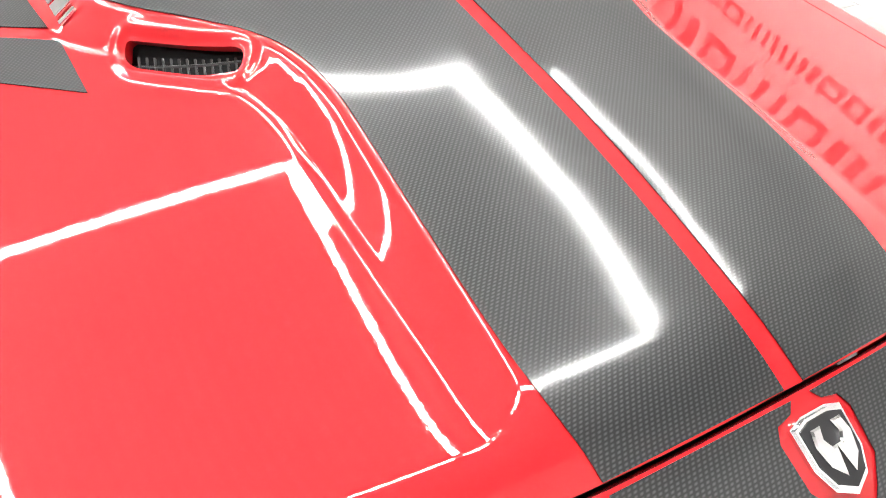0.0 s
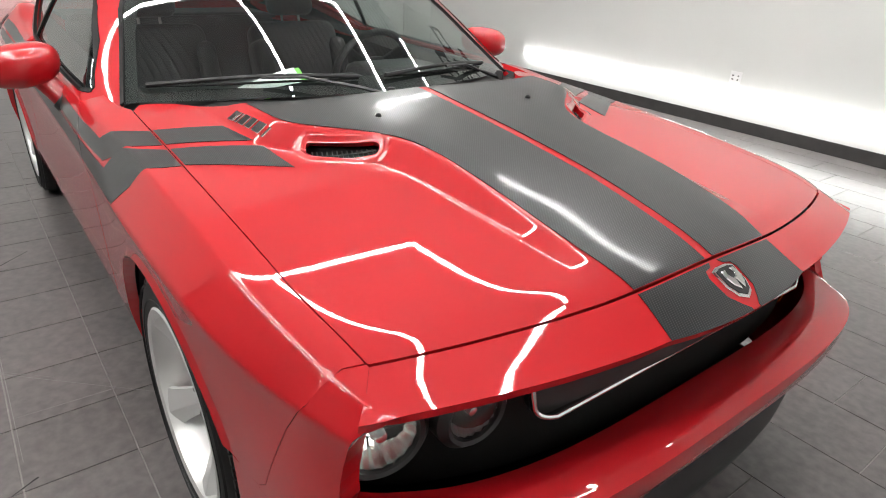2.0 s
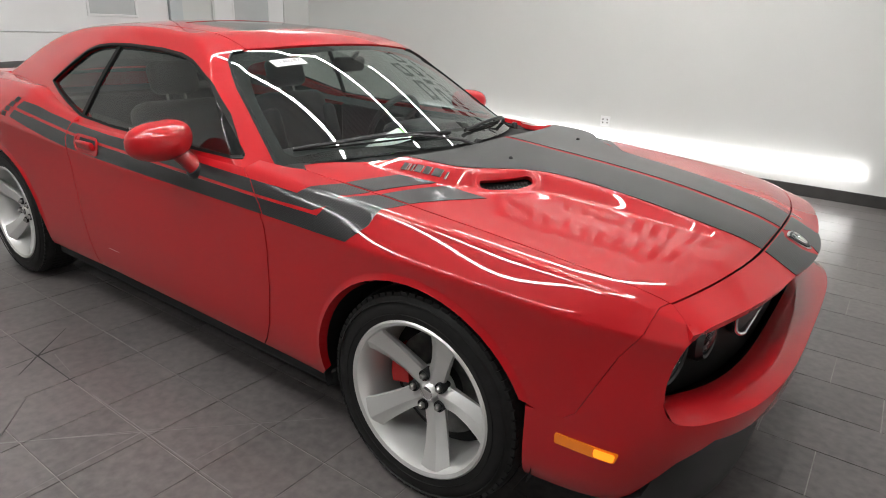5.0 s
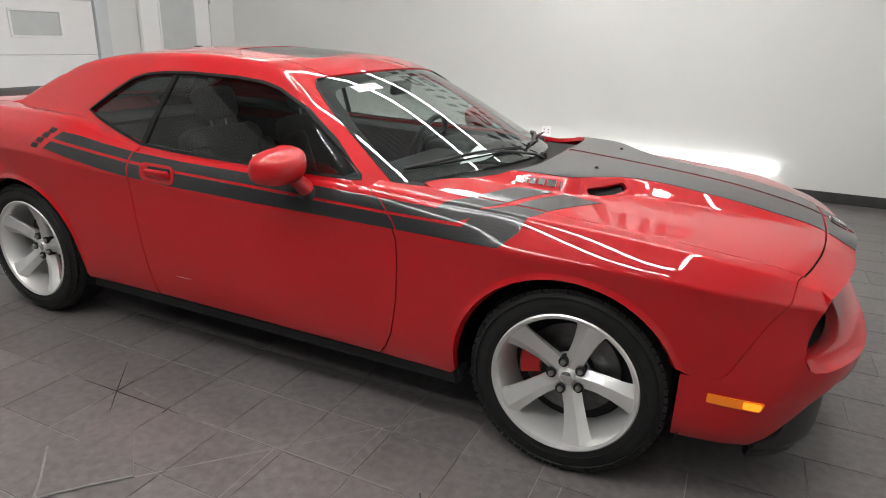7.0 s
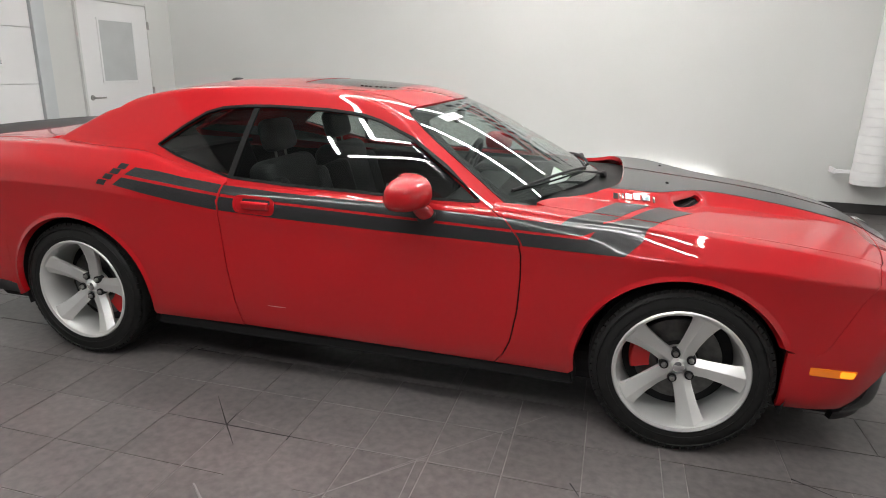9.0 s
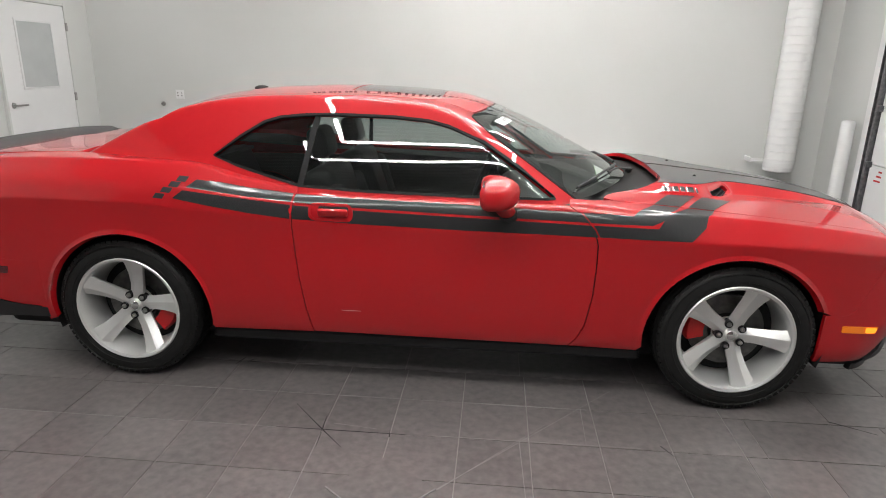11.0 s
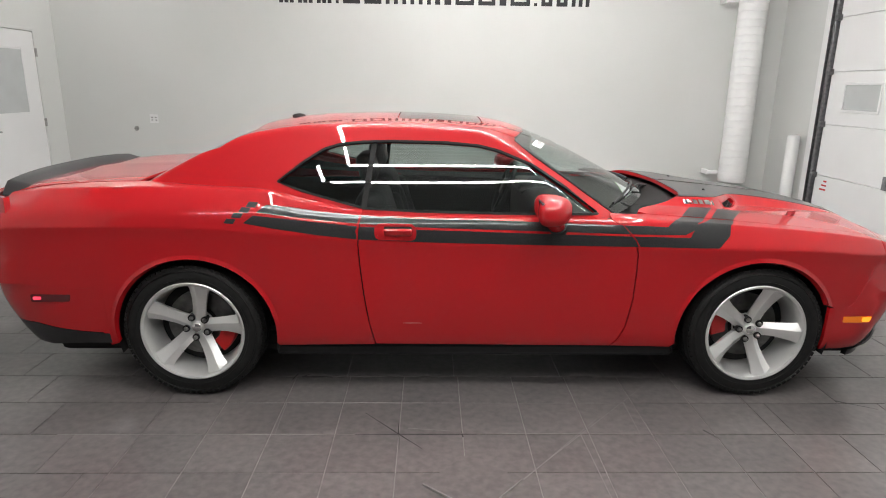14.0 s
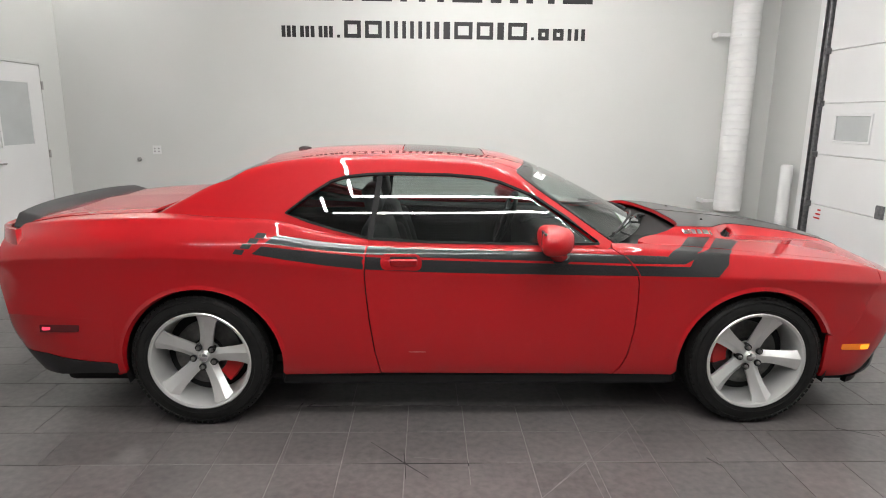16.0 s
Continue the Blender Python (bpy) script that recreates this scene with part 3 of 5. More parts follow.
FENDER_CUT = [(1.865, .512), (1.92, .503), (1.955, .510), (1.985, .535), (2.025, .625), (2.07, .725), (2.118, .80)]
HOOD_SIDE = .80
HOOD_FRONT = 2.252


def hood_side(s):
    return HOOD_SIDE - .024 * max(0.0, min(1.0, (s - 1.95) / .3)) ** 2


def hood_back(y):
    """The hood's rear edge: nearly straight in the middle, drawn back at the corners."""
    return float(HOOD_REAR(abs(y)))


HOOD_REAR = flow((-.2, 1.182), (0, 1.185), (.2, 1.182), (.4, 1.17), (.5, 1.148), (.575, 1.10), (.625, 1.01), (.665, .93), (.72, .865), (.775, .835), (.9, .83), soft=.015)


def body_panels(mirror):
    kw = dict(mirror=mirror)
    out = shift(DOOR_FRONT, -GAP)[::-1] + shift(DOOR_REAR, GAP)[::-1]
    sheet("door", [on_skin(out, closed=True)], skin, PAINT, car, "red door skin with a carbon-look double stripe", step=(.03, .25), **kw)
    # front fender with the wheel opening
    a = [p for p in arch(1.473, a0=200, a1=-20) if p[1] > .285]
    a = [p for p in a if p[0] < 1.8 or p[1] > .512]
    pts = on_skin([(.712 + GAP, .285), (1.03, .278)] + a + FENDER_CUT)
    end = (2.249, U_CREST + .3)
    edge = [(s, u_at_y(s, -hood_side(s) - .003)) for s in np.linspace(2.2485, .86, 60)]
    cowl = [(.80, u_at_y(.80, -.825)), (.672, U_CREST + .9)]
    back = on_skin(shift(DOOR_FRONT, GAP))
    sheet("front_fender", [pts + [end] + edge + cowl + back], flared, PAINT, car, "red front fender with a chevron stripe end", step=(.03, .25), rim=.03, lines=[on_skin(arch(1.473, r, 0, 180), .02) for r in (1.014, 1.043, 1.06)], **kw)
    # corner of the front cover between fender and grille opening
    cut = on_skin(shift(FENDER_CUT, .0018))
    end2 = (2.2515, U_CREST + .3)
    mouth = on_skin([(2.213, .785), (2.203, .76), (2.192, .72), (2.186, .68), (2.186, .655), (2.189, .632)])
    low = on_skin([(2.18, .60), (2.10, .54), (2.03, .50), (1.96, .47)])
    nose_end = [(q, u_at_y(q, y)) for q, y in ((2.252, -.7775), (HOOD_FRONT + .006, -.7765), (2.305, -.8025), (2.353, -.8385))]
    sheet("bumper_corner", [cut + [end2] + nose_end + mouth + low], skin, PAINT, car, step=(.02, .25), rim=.05, **kw)
    # rear quarter
    a = [p for p in arch(-1.473, a0=-20, a1=200) if p[1] > .285]
    rear = [(-.53 - GAP, .292), (-1.035, .285)] + a + [(-1.90, .285), (-1.94, .40), (-1.96, .60), (-2.2, .605)]
    pts = on_skin(rear)
    pts += [(-2.50, u_at_z(-2.50, .61)), (-2.53, u_at_z(-2.53, .75)), (-2.53, u_at_z(-2.53, .90)), (-2.50, U_CREST), (-2.48, u_at_y(-2.48, -.70))]
    pts += [(s, u_at_y(s, -.72)) for s in np.linspace(-2.3, -1.75, 20)] + [(-1.2, U_CREST + 1.5), (-.588 - GAP, U_CREST + 1.2)]
    pts += on_skin(shift(DOOR_REAR, -GAP)[::-1])
    sheet("rear_quarter_panel", [pts], flared, PAINT, car, "red rear quarter panel with stripe ends", step=(.03, .25), rim=.03, lines=[on_skin(arch(-1.473, r, 0, 180), .02) for r in (1.014, 1.043, 1.06)], **kw)


both(body_panels)


SCOOP = rounded([(1.400, -.512), (1.503, -.372), (1.518, -.364), (1.534, -.378), (1.444, -.513), (1.416, -.523)], .012, 5)


def scoop_gap(s, y):
    """How far a point of the hood lies outside the nearer scoop's opening."""
    q = np.stack([s, -np.abs(y)], -1)
    best = np.full(len(q), 9.0)
    for a, b in zip(SCOOP, SCOOP[1:] + SCOOP[:1]):
        a, b = np.array(a), np.array(b)
        f = np.clip(((q - a) @ (b - a)) / max(1e-12, (b - a) @ (b - a)), 0, 1)
        best = np.minimum(best, np.linalg.norm(q - a - f[:, None] * (b - a), axis=1))
    return best


def hood_top(s, y):
    """The hood's skin with the raised lip round each scoop."""
    s, y = np.asarray(s, float), np.asarray(y, float)
    p = top(s, y)
    p[:, 2] += .006 * np.exp(-((scoop_gap(s, y) - .013) / .009) ** 2)
    return p


# hood, nose, cowl and deck
flank = [(s, hood_side(s)) for s in (HOOD_FRONT - .003, 2.2, 2.15, 2.1, 2.0, 1.9, 1.5, 1.2, .95, .875)]
hood = [(HOOD_FRONT, -hood_side(HOOD_FRONT) + .003)] + [(s, -y) for s, y in flank]
hood += [(hood_back(y), y) for y in np.linspace(-.775, .775, 60)]
hood += flank[::-1] + [(HOOD_FRONT, hood_side(HOOD_FRONT) - .003)]
HOOD_S = np.linspace(.9, HOOD_FRONT, 110)
RIDGE = [[(q, sgn * (float(Y_DOME(q)) + f * float(STEP(q)) + d)) for q in HOOD_S] for sgn in (-1, 1) for f, d in ((0, -.007), (0, .002), (0, .009), (1, -.009), (1, 0), (1, .009))]
LIPS = [dense([(q, sgn * w) for q, w in grown(SCOOP, d)], .012) for sgn in (1, -1) for d in (.005, .010, .016, .022, .029)]
sheet("hood", [dense(hood, .025), dense(SCOOP, .012), dense([(s, -y) for s, y in SCOOP], .012)], hood_top, PAINT, car, "red hood with a raised middle and two scoops", step=(.016, .016), lines=RIDGE + LIPS, rim=.02)


# front and rear bumper bands
def band(x_mid, x_end, p):
    """Surface of a bumper: z is the height, w runs from 0 in the middle to 1 at the side."""
    def surf(w, z):
        w, z = np.asarray(w, float), np.asarray(z, float)
        a = np.clip(np.abs(w), 0, 1) * math.pi / 2
        x = x_end + (x_mid(z) - x_end) * np.clip(np.cos(a), 0, 1) ** (2 / p)
        y = flank_y(np.clip(x, -2.3, 2.18), np.minimum(z, .78))
        return np.stack([x, -np.sign(w + 1e-9) * y * np.clip(np.sin(a), 1e-9, 1) ** (2 / p), z], -1)
    return surf


FACE = flow((.18, 2.24), (.26, 2.27), (.34, 2.32), (.40, 2.355), (.45, 2.38), (.50, 2.402), (.56, 2.418), (.60, 2.420), (.64, 2.408), (.68, 2.39), (.80, 2.36), (.9, 2.35), soft=.014)
TAIL = flow((.18, -2.44), (.30, -2.50), (.40, -2.57), (.55, -2.635), (.70, -2.63), (.95, -2.60), (1.1, -2.57), soft=.04)
front_band, rear_band = band(FACE, 1.842, 3.7), band(TAIL, -1.88, 4.2)
LIP_Y = .838


def brow(y):
    return 2.357 + .02 * max(0.0, 1 - (y / .25) ** 2)


nose = [(HOOD_FRONT + .006, y) for y in np.linspace(.776, -.776, 30)] + [(2.305, -.802)]
nose += [(brow(y), y) for y in np.linspace(-LIP_Y, LIP_Y, 90)] + [(2.305, .802)]
sheet("nose_panel", [nose], top, PAINT, car, "red nose panel over the grille", step=(.012, .016), rim=.022)
deck = [(-1.75, -.715), (-1.75, .715), (-2.46, .70), (-2.46, -.70)]
sheet("trunk_lid", [dense(deck, .04)], top, PAINT, car, step=(.05, .05))
cowl = [(hood_back(y) + .012, y) for y in np.linspace(-.79, .79, 60)] + [(.60, .82), (.60, -.82)]
sheet("cowl", [dense(cowl, .04)], top, SEAL, car, "black plastic cowl at the foot of the windshield", step=(.04, .04), lift=-.045)

SIDE_W = .9998
edge_up = [(SIDE_W, .508), (.975, .502), (.95, .499), (.937, .502), (.894, .522), (.831, .57), (.788, .60), (.748, .628), (.735, .60), (.72, .582), (.69, .572), (.63, .570), (.526, .582), (.28, .596), (.1, .60)]
lower = [(-w, z) for w, z in edge_up] + edge_up[::-1] + [(SIDE_W, .262), (.76, .262), (.70, .30), (.62, .44), (.52, .515), (.30, .525), (-.30, .525), (-.52, .515), (-.62, .44), (-.70, .30), (-.76, .262), (-SIDE_W, .262)]


def front_face(w, z):
    """The bumper's surface, run into the flank's skin along its upper edge at the sides."""
    p = front_band(w, z)
    a = np.abs(np.asarray(w, float))
    top_z = np.interp(a, [q for q, _ in edge_up[::-1]], [q for _, q in edge_up[::-1]])
    k = np.clip((a - .72) / .07, 0, 1) * np.clip((p[:, 2] - top_z + .21) / .19, 0, 1)
    k = k * k * (3 - 2 * k)
    s = p[:, 0].copy()
    for _ in range(6):
        y = flank_y(np.clip(s, -2.3, 2.5), p[:, 2])
        s = p[:, 0] - sweep(s, y)
    p[:, 1] = p[:, 1] * (1 - k) + np.sign(p[:, 1]) * y * k
    return p


sheet("front_bumper", [dense(lower, .02)], front_face, PAINT, car, "red front bumper cover", step=(.02, .02), flip=True, rim=.02)


LEDGE = edge_up[::-1][:8]


def shelf(w, f):
    """The red ledge that runs back from the bumper's lip into the grille opening."""
    w, f = np.asarray(w, float), np.asarray(f, float)
    a = np.abs(w)
    z0 = np.interp(a, [q for q, _ in LEDGE], [q for _, q in LEDGE])
    p = front_face(np.clip(w, -.747, .747), z0)
    e = np.clip(f, 0, 1)
    end = np.interp(a, [0, .5, .69, .75], [.600, .600, .604, .628])
    p[:, 2] += (end - z0) * e + .010 * np.sin(np.pi * np.minimum(e, 1)) * np.interp(a, [0, .6, .75], [1, 1, .2])
    p[:, 0] -= np.interp(a, [0, .5, .69, .75], [.125, .125, .10, .06]) * e
    p[:, 1] *= 1 - .015 * e
    return p


sheet("bumper_ledge", [dense([(-.747, 0), (.747, 0), (.747, 1), (-.747, 1)], .04)], shelf, PAINT, car, step=(.03, .12), rim=0, flip=True)


def recess(w, z):
    p = front_band(w, np.full(np.shape(z), .70))
    p[:, 0] -= np.interp(np.abs(w), [0, .17, .40, .70, .82], [.120, .135, .150, .14, .13])
    p[:, 1] *= .96
    p[:, 2] = z
    return p


sheet("grille_panel", [dense([(-.82, .56), (.82, .56), (.82, .84), (-.82, .84)], .04)], recess, SEAL, car, "black recessed grille panel", step=(.03, .03), rim=0, flip=True)
CHIN = flow((.15, 2.315), (.25, 2.345), (.40, 2.345), (.55, 2.37), soft=.02)
dam = [(-.80, .26), (-.70, .31), (-.62, .45), (-.52, .53), (.52, .53), (.62, .45), (.70, .31), (.80, .26), (.80, .17), (-.80, .17)]
sheet("air_dam", [dense(dam, .03)], band(CHIN, 1.842, 3.7), TRIM, car, "black plastic chin spoiler", step=(.03, .03), flip=True, rim=.03, lift=-.006)
tail = [(-SIDE_W, .36), (-.8, .40), (.8, .40), (SIDE_W, .36), (SIDE_W, .60), (.9, .61), (.8, .62), (.7, 1.05), (-.7, 1.05), (-.8, .62), (-.9, .61), (-SIDE_W, .60)]
sheet("rear_bumper", [dense(tail, .03)], rear_band, PAINT, car, "red rear bumper cover", step=(.03, .03), rim=.03)
valance = [(-SIDE_W, .355), (-.8, .395), (.8, .395), (SIDE_W, .355), (SIDE_W, .30), (.8, .27), (-.8, .27), (-SIDE_W, .30)]
sheet("rear_valance", [dense(valance, .03)], rear_band, TRIM, car, "black plastic rear valance", step=(.03, .03), rim=.03)

# grille bezel and headlamps
bez = []
for w, z in rounded([(-.235, .69), (.235, .69), (.25, .80), (-.25, .80)], .035, 6):
    p = recess(np.array([w]), np.array([z]))[0]
    bez.append((p[0] + .03 + .035 * (1 - (w / .25) ** 2), p[1], p[2]))
part("grille_bezel", tube(bez + bez[:1], .006, 8, cap=False), CHROME, car, "thin chrome grille surround", smooth=180)
sheet("grille_mesh", [rounded([(-.235, .69), (.235, .69), (.25, .80), (-.25, .80)], .035, 6)], recess, TRIM, car, step=(.03, .03), lift=.028, rim=.02, flip=True)


LAMP_ON = emitter("headlamp_bulb", (1.0, .95, .86), 7.0)
REFLECTOR = material("headlamp_reflector", (.82, .82, .80), rough=.24, metal=1.0)


def headlamp(sgn, x, y, z, r, name):
    big = r > .058
    at = pose(x, -sgn * y, z, 0, 0, -sgn * (10 if big else 4))
    h = new(name)
    h.parent = car
    h.matrix_basis = at
    tagged(h, "round headlamp with a faceted chrome bowl and clear lens" if big else "round inner lamp behind clear lens")
    part("bezel", lathe([(r - .006, .006), (r - .001, .020), (r + .006, .024), (r + .020, .010), (r + .022, -.05)], 48, "X"), TRIM, h, "wide black lamp ring", smooth=40)
    bowl = bmesh.new()
    rows = []
    for f, d in ((.20, -.050), (.36, -.046), (.52, -.036), (.68, -.022), (.84, -.006), (1.0, .010)):
        rows.append([bowl.verts.new((d + (.004 if k % 2 else 0) * (f > .3), (r - .005) * f * math.cos(math.pi * k / 18), (r - .005) * f * math.sin(math.pi * k / 18))) for k in range(36)])
    for a, b in zip(rows, rows[1:]):
        for k in range(36):
            bowl.faces.new((a[k], a[(k + 1) % 36], b[(k + 1) % 36], b[k]))
    bowl.faces.new(rows[0])
    bmesh.ops.recalc_face_normals(bowl, faces=bowl.faces)
    part("bowl", bowl, REFLECTOR if big else BARREL, h, smooth=8)
    part("bulb_shield", lathe([(0, .012), (r * .16, .010), (r * .22, 0), (r * .22, -.045)], 24, "X"), CHROME, h, smooth=40)
    part("bulb", lathe([(r * .23, -.012), (r * .30, -.022), (r * .30, -.040)], 24, "X"), LAMP_ON if big else CHROME, h, smooth=60)
    part("lens", lathe([(0, .034), (r * .5, .030), (r * .85, .022), (r - .004, .012)], 48, "X"), LAMP_GLASS, h, smooth=180)


for sgn in (1, -1):
    headlamp(sgn, 2.148, .757, .706, .070, "headlamp")
    headlamp(sgn, 2.195, .597, .718, .056, "inner_lamp")

# cabin shell with window openings
WIN = [(.61, .993), (.20, .992), (-.30, .999), (-.585, 1.012), (-.76, 1.053), (-.90, 1.088), (-1.03, 1.127), (-.91, 1.216), (-.80, 1.285), (-.72, 1.309), (-.6, 1.322), (-.45, 1.327), (-.17, 1.323), (0, 1.31), (.10, 1.288), (.27, 1.223), (.44, 1.115)]
WS_SIDE = [(.212, -.535), (.20, -.58), (.235, -.622), (.30, -.655), (.37, -.687), (.506, -.728), (.684, -.785), (.722, -.797)]


def ws_foot(y):
    return 1.06 - .55 * y * y


def cab_pts(line, step=.02, closed=True):
    return [(x, cabin_u(x, z=z)) for x, z in dense(line, step, closed)]


def cabin_panels(mirror):
    outline = [(x, cabin_u(x, z=.93)) for x in np.linspace(.80, -1.86, 60)]
    back = [(x, cabin_u(x, y=-.64)) for x in (-1.86, -1.75, -1.6, -1.45, -1.35)] + [(-1.25, cabin_u(-1.25, y=-.58))]
    edge = [(x, cabin_u(x, y=-.52)) for x in np.linspace(-1.2, .205, 36)]
    front = [(x, cabin_u(x, y=y - .006)) for x, y in dense(WS_SIDE, .03, False)]
    kw = dict(mirror=mirror)
    sheet("cabin_side", [outline + back + edge + front, cab_pts(rounded(WIN, .012, 3))], cabin, PAINT, car, "red roof rail, windshield pillar and rear pillar", step=(.025, .18), rim=.02, **kw)
    sheet("window_seal", [cab_pts(rounded(grown(WIN, .007), .012, 3)), cab_pts(rounded(grown(WIN, -.004), .012, 3))], cabin, SEAL, car, "black rubber seal round the side windows", step=(.03, .2), rim=.012, lift=.003, **kw)
    front_glass = [(-.575, 1.008)] + [(-.30, .995), (.20, .988), (.615, .99), (.44, 1.119), (.27, 1.227), (.10, 1.292), (0, 1.314), (-.17, 1.327), (-.45, 1.331), (-.525, 1.331)]
    sheet("door_window", [cab_pts(front_glass, .04)], cabin, GLASS_SIDE, car, "tinted door window glass", step=(.05, .3), rim=0, lift=-.014, **kw)
    rear_glass = [(-.60, 1.008), (-.76, 1.05), (-1.034, 1.126), (-.91, 1.22), (-.80, 1.289), (-.72, 1.313), (-.55, 1.328)]
    sheet("quarter_window", [cab_pts(rear_glass, .04)], cabin, GLASS_SIDE, car, "tinted rear quarter window glass", step=(.05, .3), rim=0, lift=-.012, **kw)
    sheet("window_pillar", [cab_pts([(-.572, 1.0), (-.600, 1.006), (-.553, 1.328), (-.526, 1.33)], .03)], cabin, SEAL, car, step=(.03, .2), rim=.01, lift=-.006, **kw)
    # trim of the windshield pillar
    strip = [(x, cabin_u(x, y=y - .008)) for x, y in dense(WS_SIDE, .03, False)] + [(x, cabin_u(x, y=y + .004)) for x, y in dense(WS_SIDE[::-1], .03, False)]
    sheet("pillar_trim", [strip], cabin, SEAL, car, step=(.03, .2), rim=.01, lift=.002, **kw)


both(cabin_panels)
ws_head = [(.315 - .38 * y * y, y) for y in np.linspace(-.515, .515, 21)]
roof = [(x - .006, y) for x, y in ws_head] + [(-1.2, .515), (-1.2, -.515)]
sunroof = rounded([(.045, -.40), (.045, .40), (-.435, .40), (-.435, -.40)], .06, 6)
sheet("roof", [dense(roof, .03), dense(sunroof, .03)], cabin_top, PAINT, car, "red roof panel with a glass sunroof", step=(.04, .04))
sheet("sunroof", [dense(rounded([(.04, -.395), (.04, .395), (-.43, .395), (-.43, -.395)], .06, 6), .03)], cabin_top, GLASS_REAR, car, "dark glass sunroof panel", step=(.05, .05), lift=-.002, rim=.01)
foot = [(ws_foot(y), y) for y in np.linspace(-.76, .76, 31)]
right = [(x, y) for x, y in WS_SIDE]
ws = right + foot + [(x, -y) for x, y in WS_SIDE[::-1]] + ws_head[::-1]
sheet("windshield", [dense(ws, .03)], cabin_top, GLASS_FRONT, car, "windshield glass with a black border", step=(.05, .05), rim=0, lift=-.005)
frit_in = rounded([(.285, -.58), (.45, -.668), (.72, -.752), (.93, -.4), (.985, 0), (.93, .4), (.72, .752), (.45, .668), (.285, .58), (.345, .3), (.365, 0), (.345, -.3)], .05, 5)
sheet("windshield_border", [dense(ws, .03), dense(frit_in, .03)], cabin_top, SEAL, car, step=(.04, .04), rim=0, lift=-.007)
bl = [(-1.22, -.515), (-1.36, -.635), (-1.74, -.635), (-1.82, -.3), (-1.84, 0), (-1.82, .3), (-1.74, .635), (-1.36, .635), (-1.22, .515)]
sheet("rear_window", [dense(bl, .03)], cabin_top, GLASS_REAR, car, "dark tinted rear window", step=(.06, .06), rim=0, lift=-.02)


# dark inner shell behind the gaps
def liner(mirror):
    arch_f, arch_r = arch(1.473, 1.02, a0=200, a1=-20), arch(-1.473, 1.02, a0=200, a1=-20)
    side = [(-2.2, .30)] + [p for p in arch_r if p[1] > .30] + [p for p in arch_f if p[1] > .30] + [(2.0, .30)]
    pts = on_skin(side, .03) + [(2.12, u_at_z(2.12, .5)), (2.2, U_CREST - .5), (2.2, U_CREST + 1.4), (-2.35, U_CREST + 1.4), (-2.35, U_CREST)]
    sheet("inner_shell", [pts], skin, DARK, car, step=(.06, .4), mirror=mirror, lift=-.022, rim=0)


both(liner)
sheet("inner_deck", [dense([(2.26, -.76), (2.26, .76), (1.0, .78), (1.0, -.78)], .06)], top, DARK, car, step=(.05, .05), lift=-.05, rim=0)
part("underbody", boxed((-2.3, -.72, .16), (2.2, .72, .32), .05), DARK, car)
part("bulkhead", boxed((.80, -.78, .3), (.84, .78, .93)), DARK, car)
for sgn in (1, -1):
    part("rocker", boxed((-1.06, sgn * .83 - .045, .215), (1.06, sgn * .83 + .045, .286), .02), DARK, car, "black plastic rocker trim")


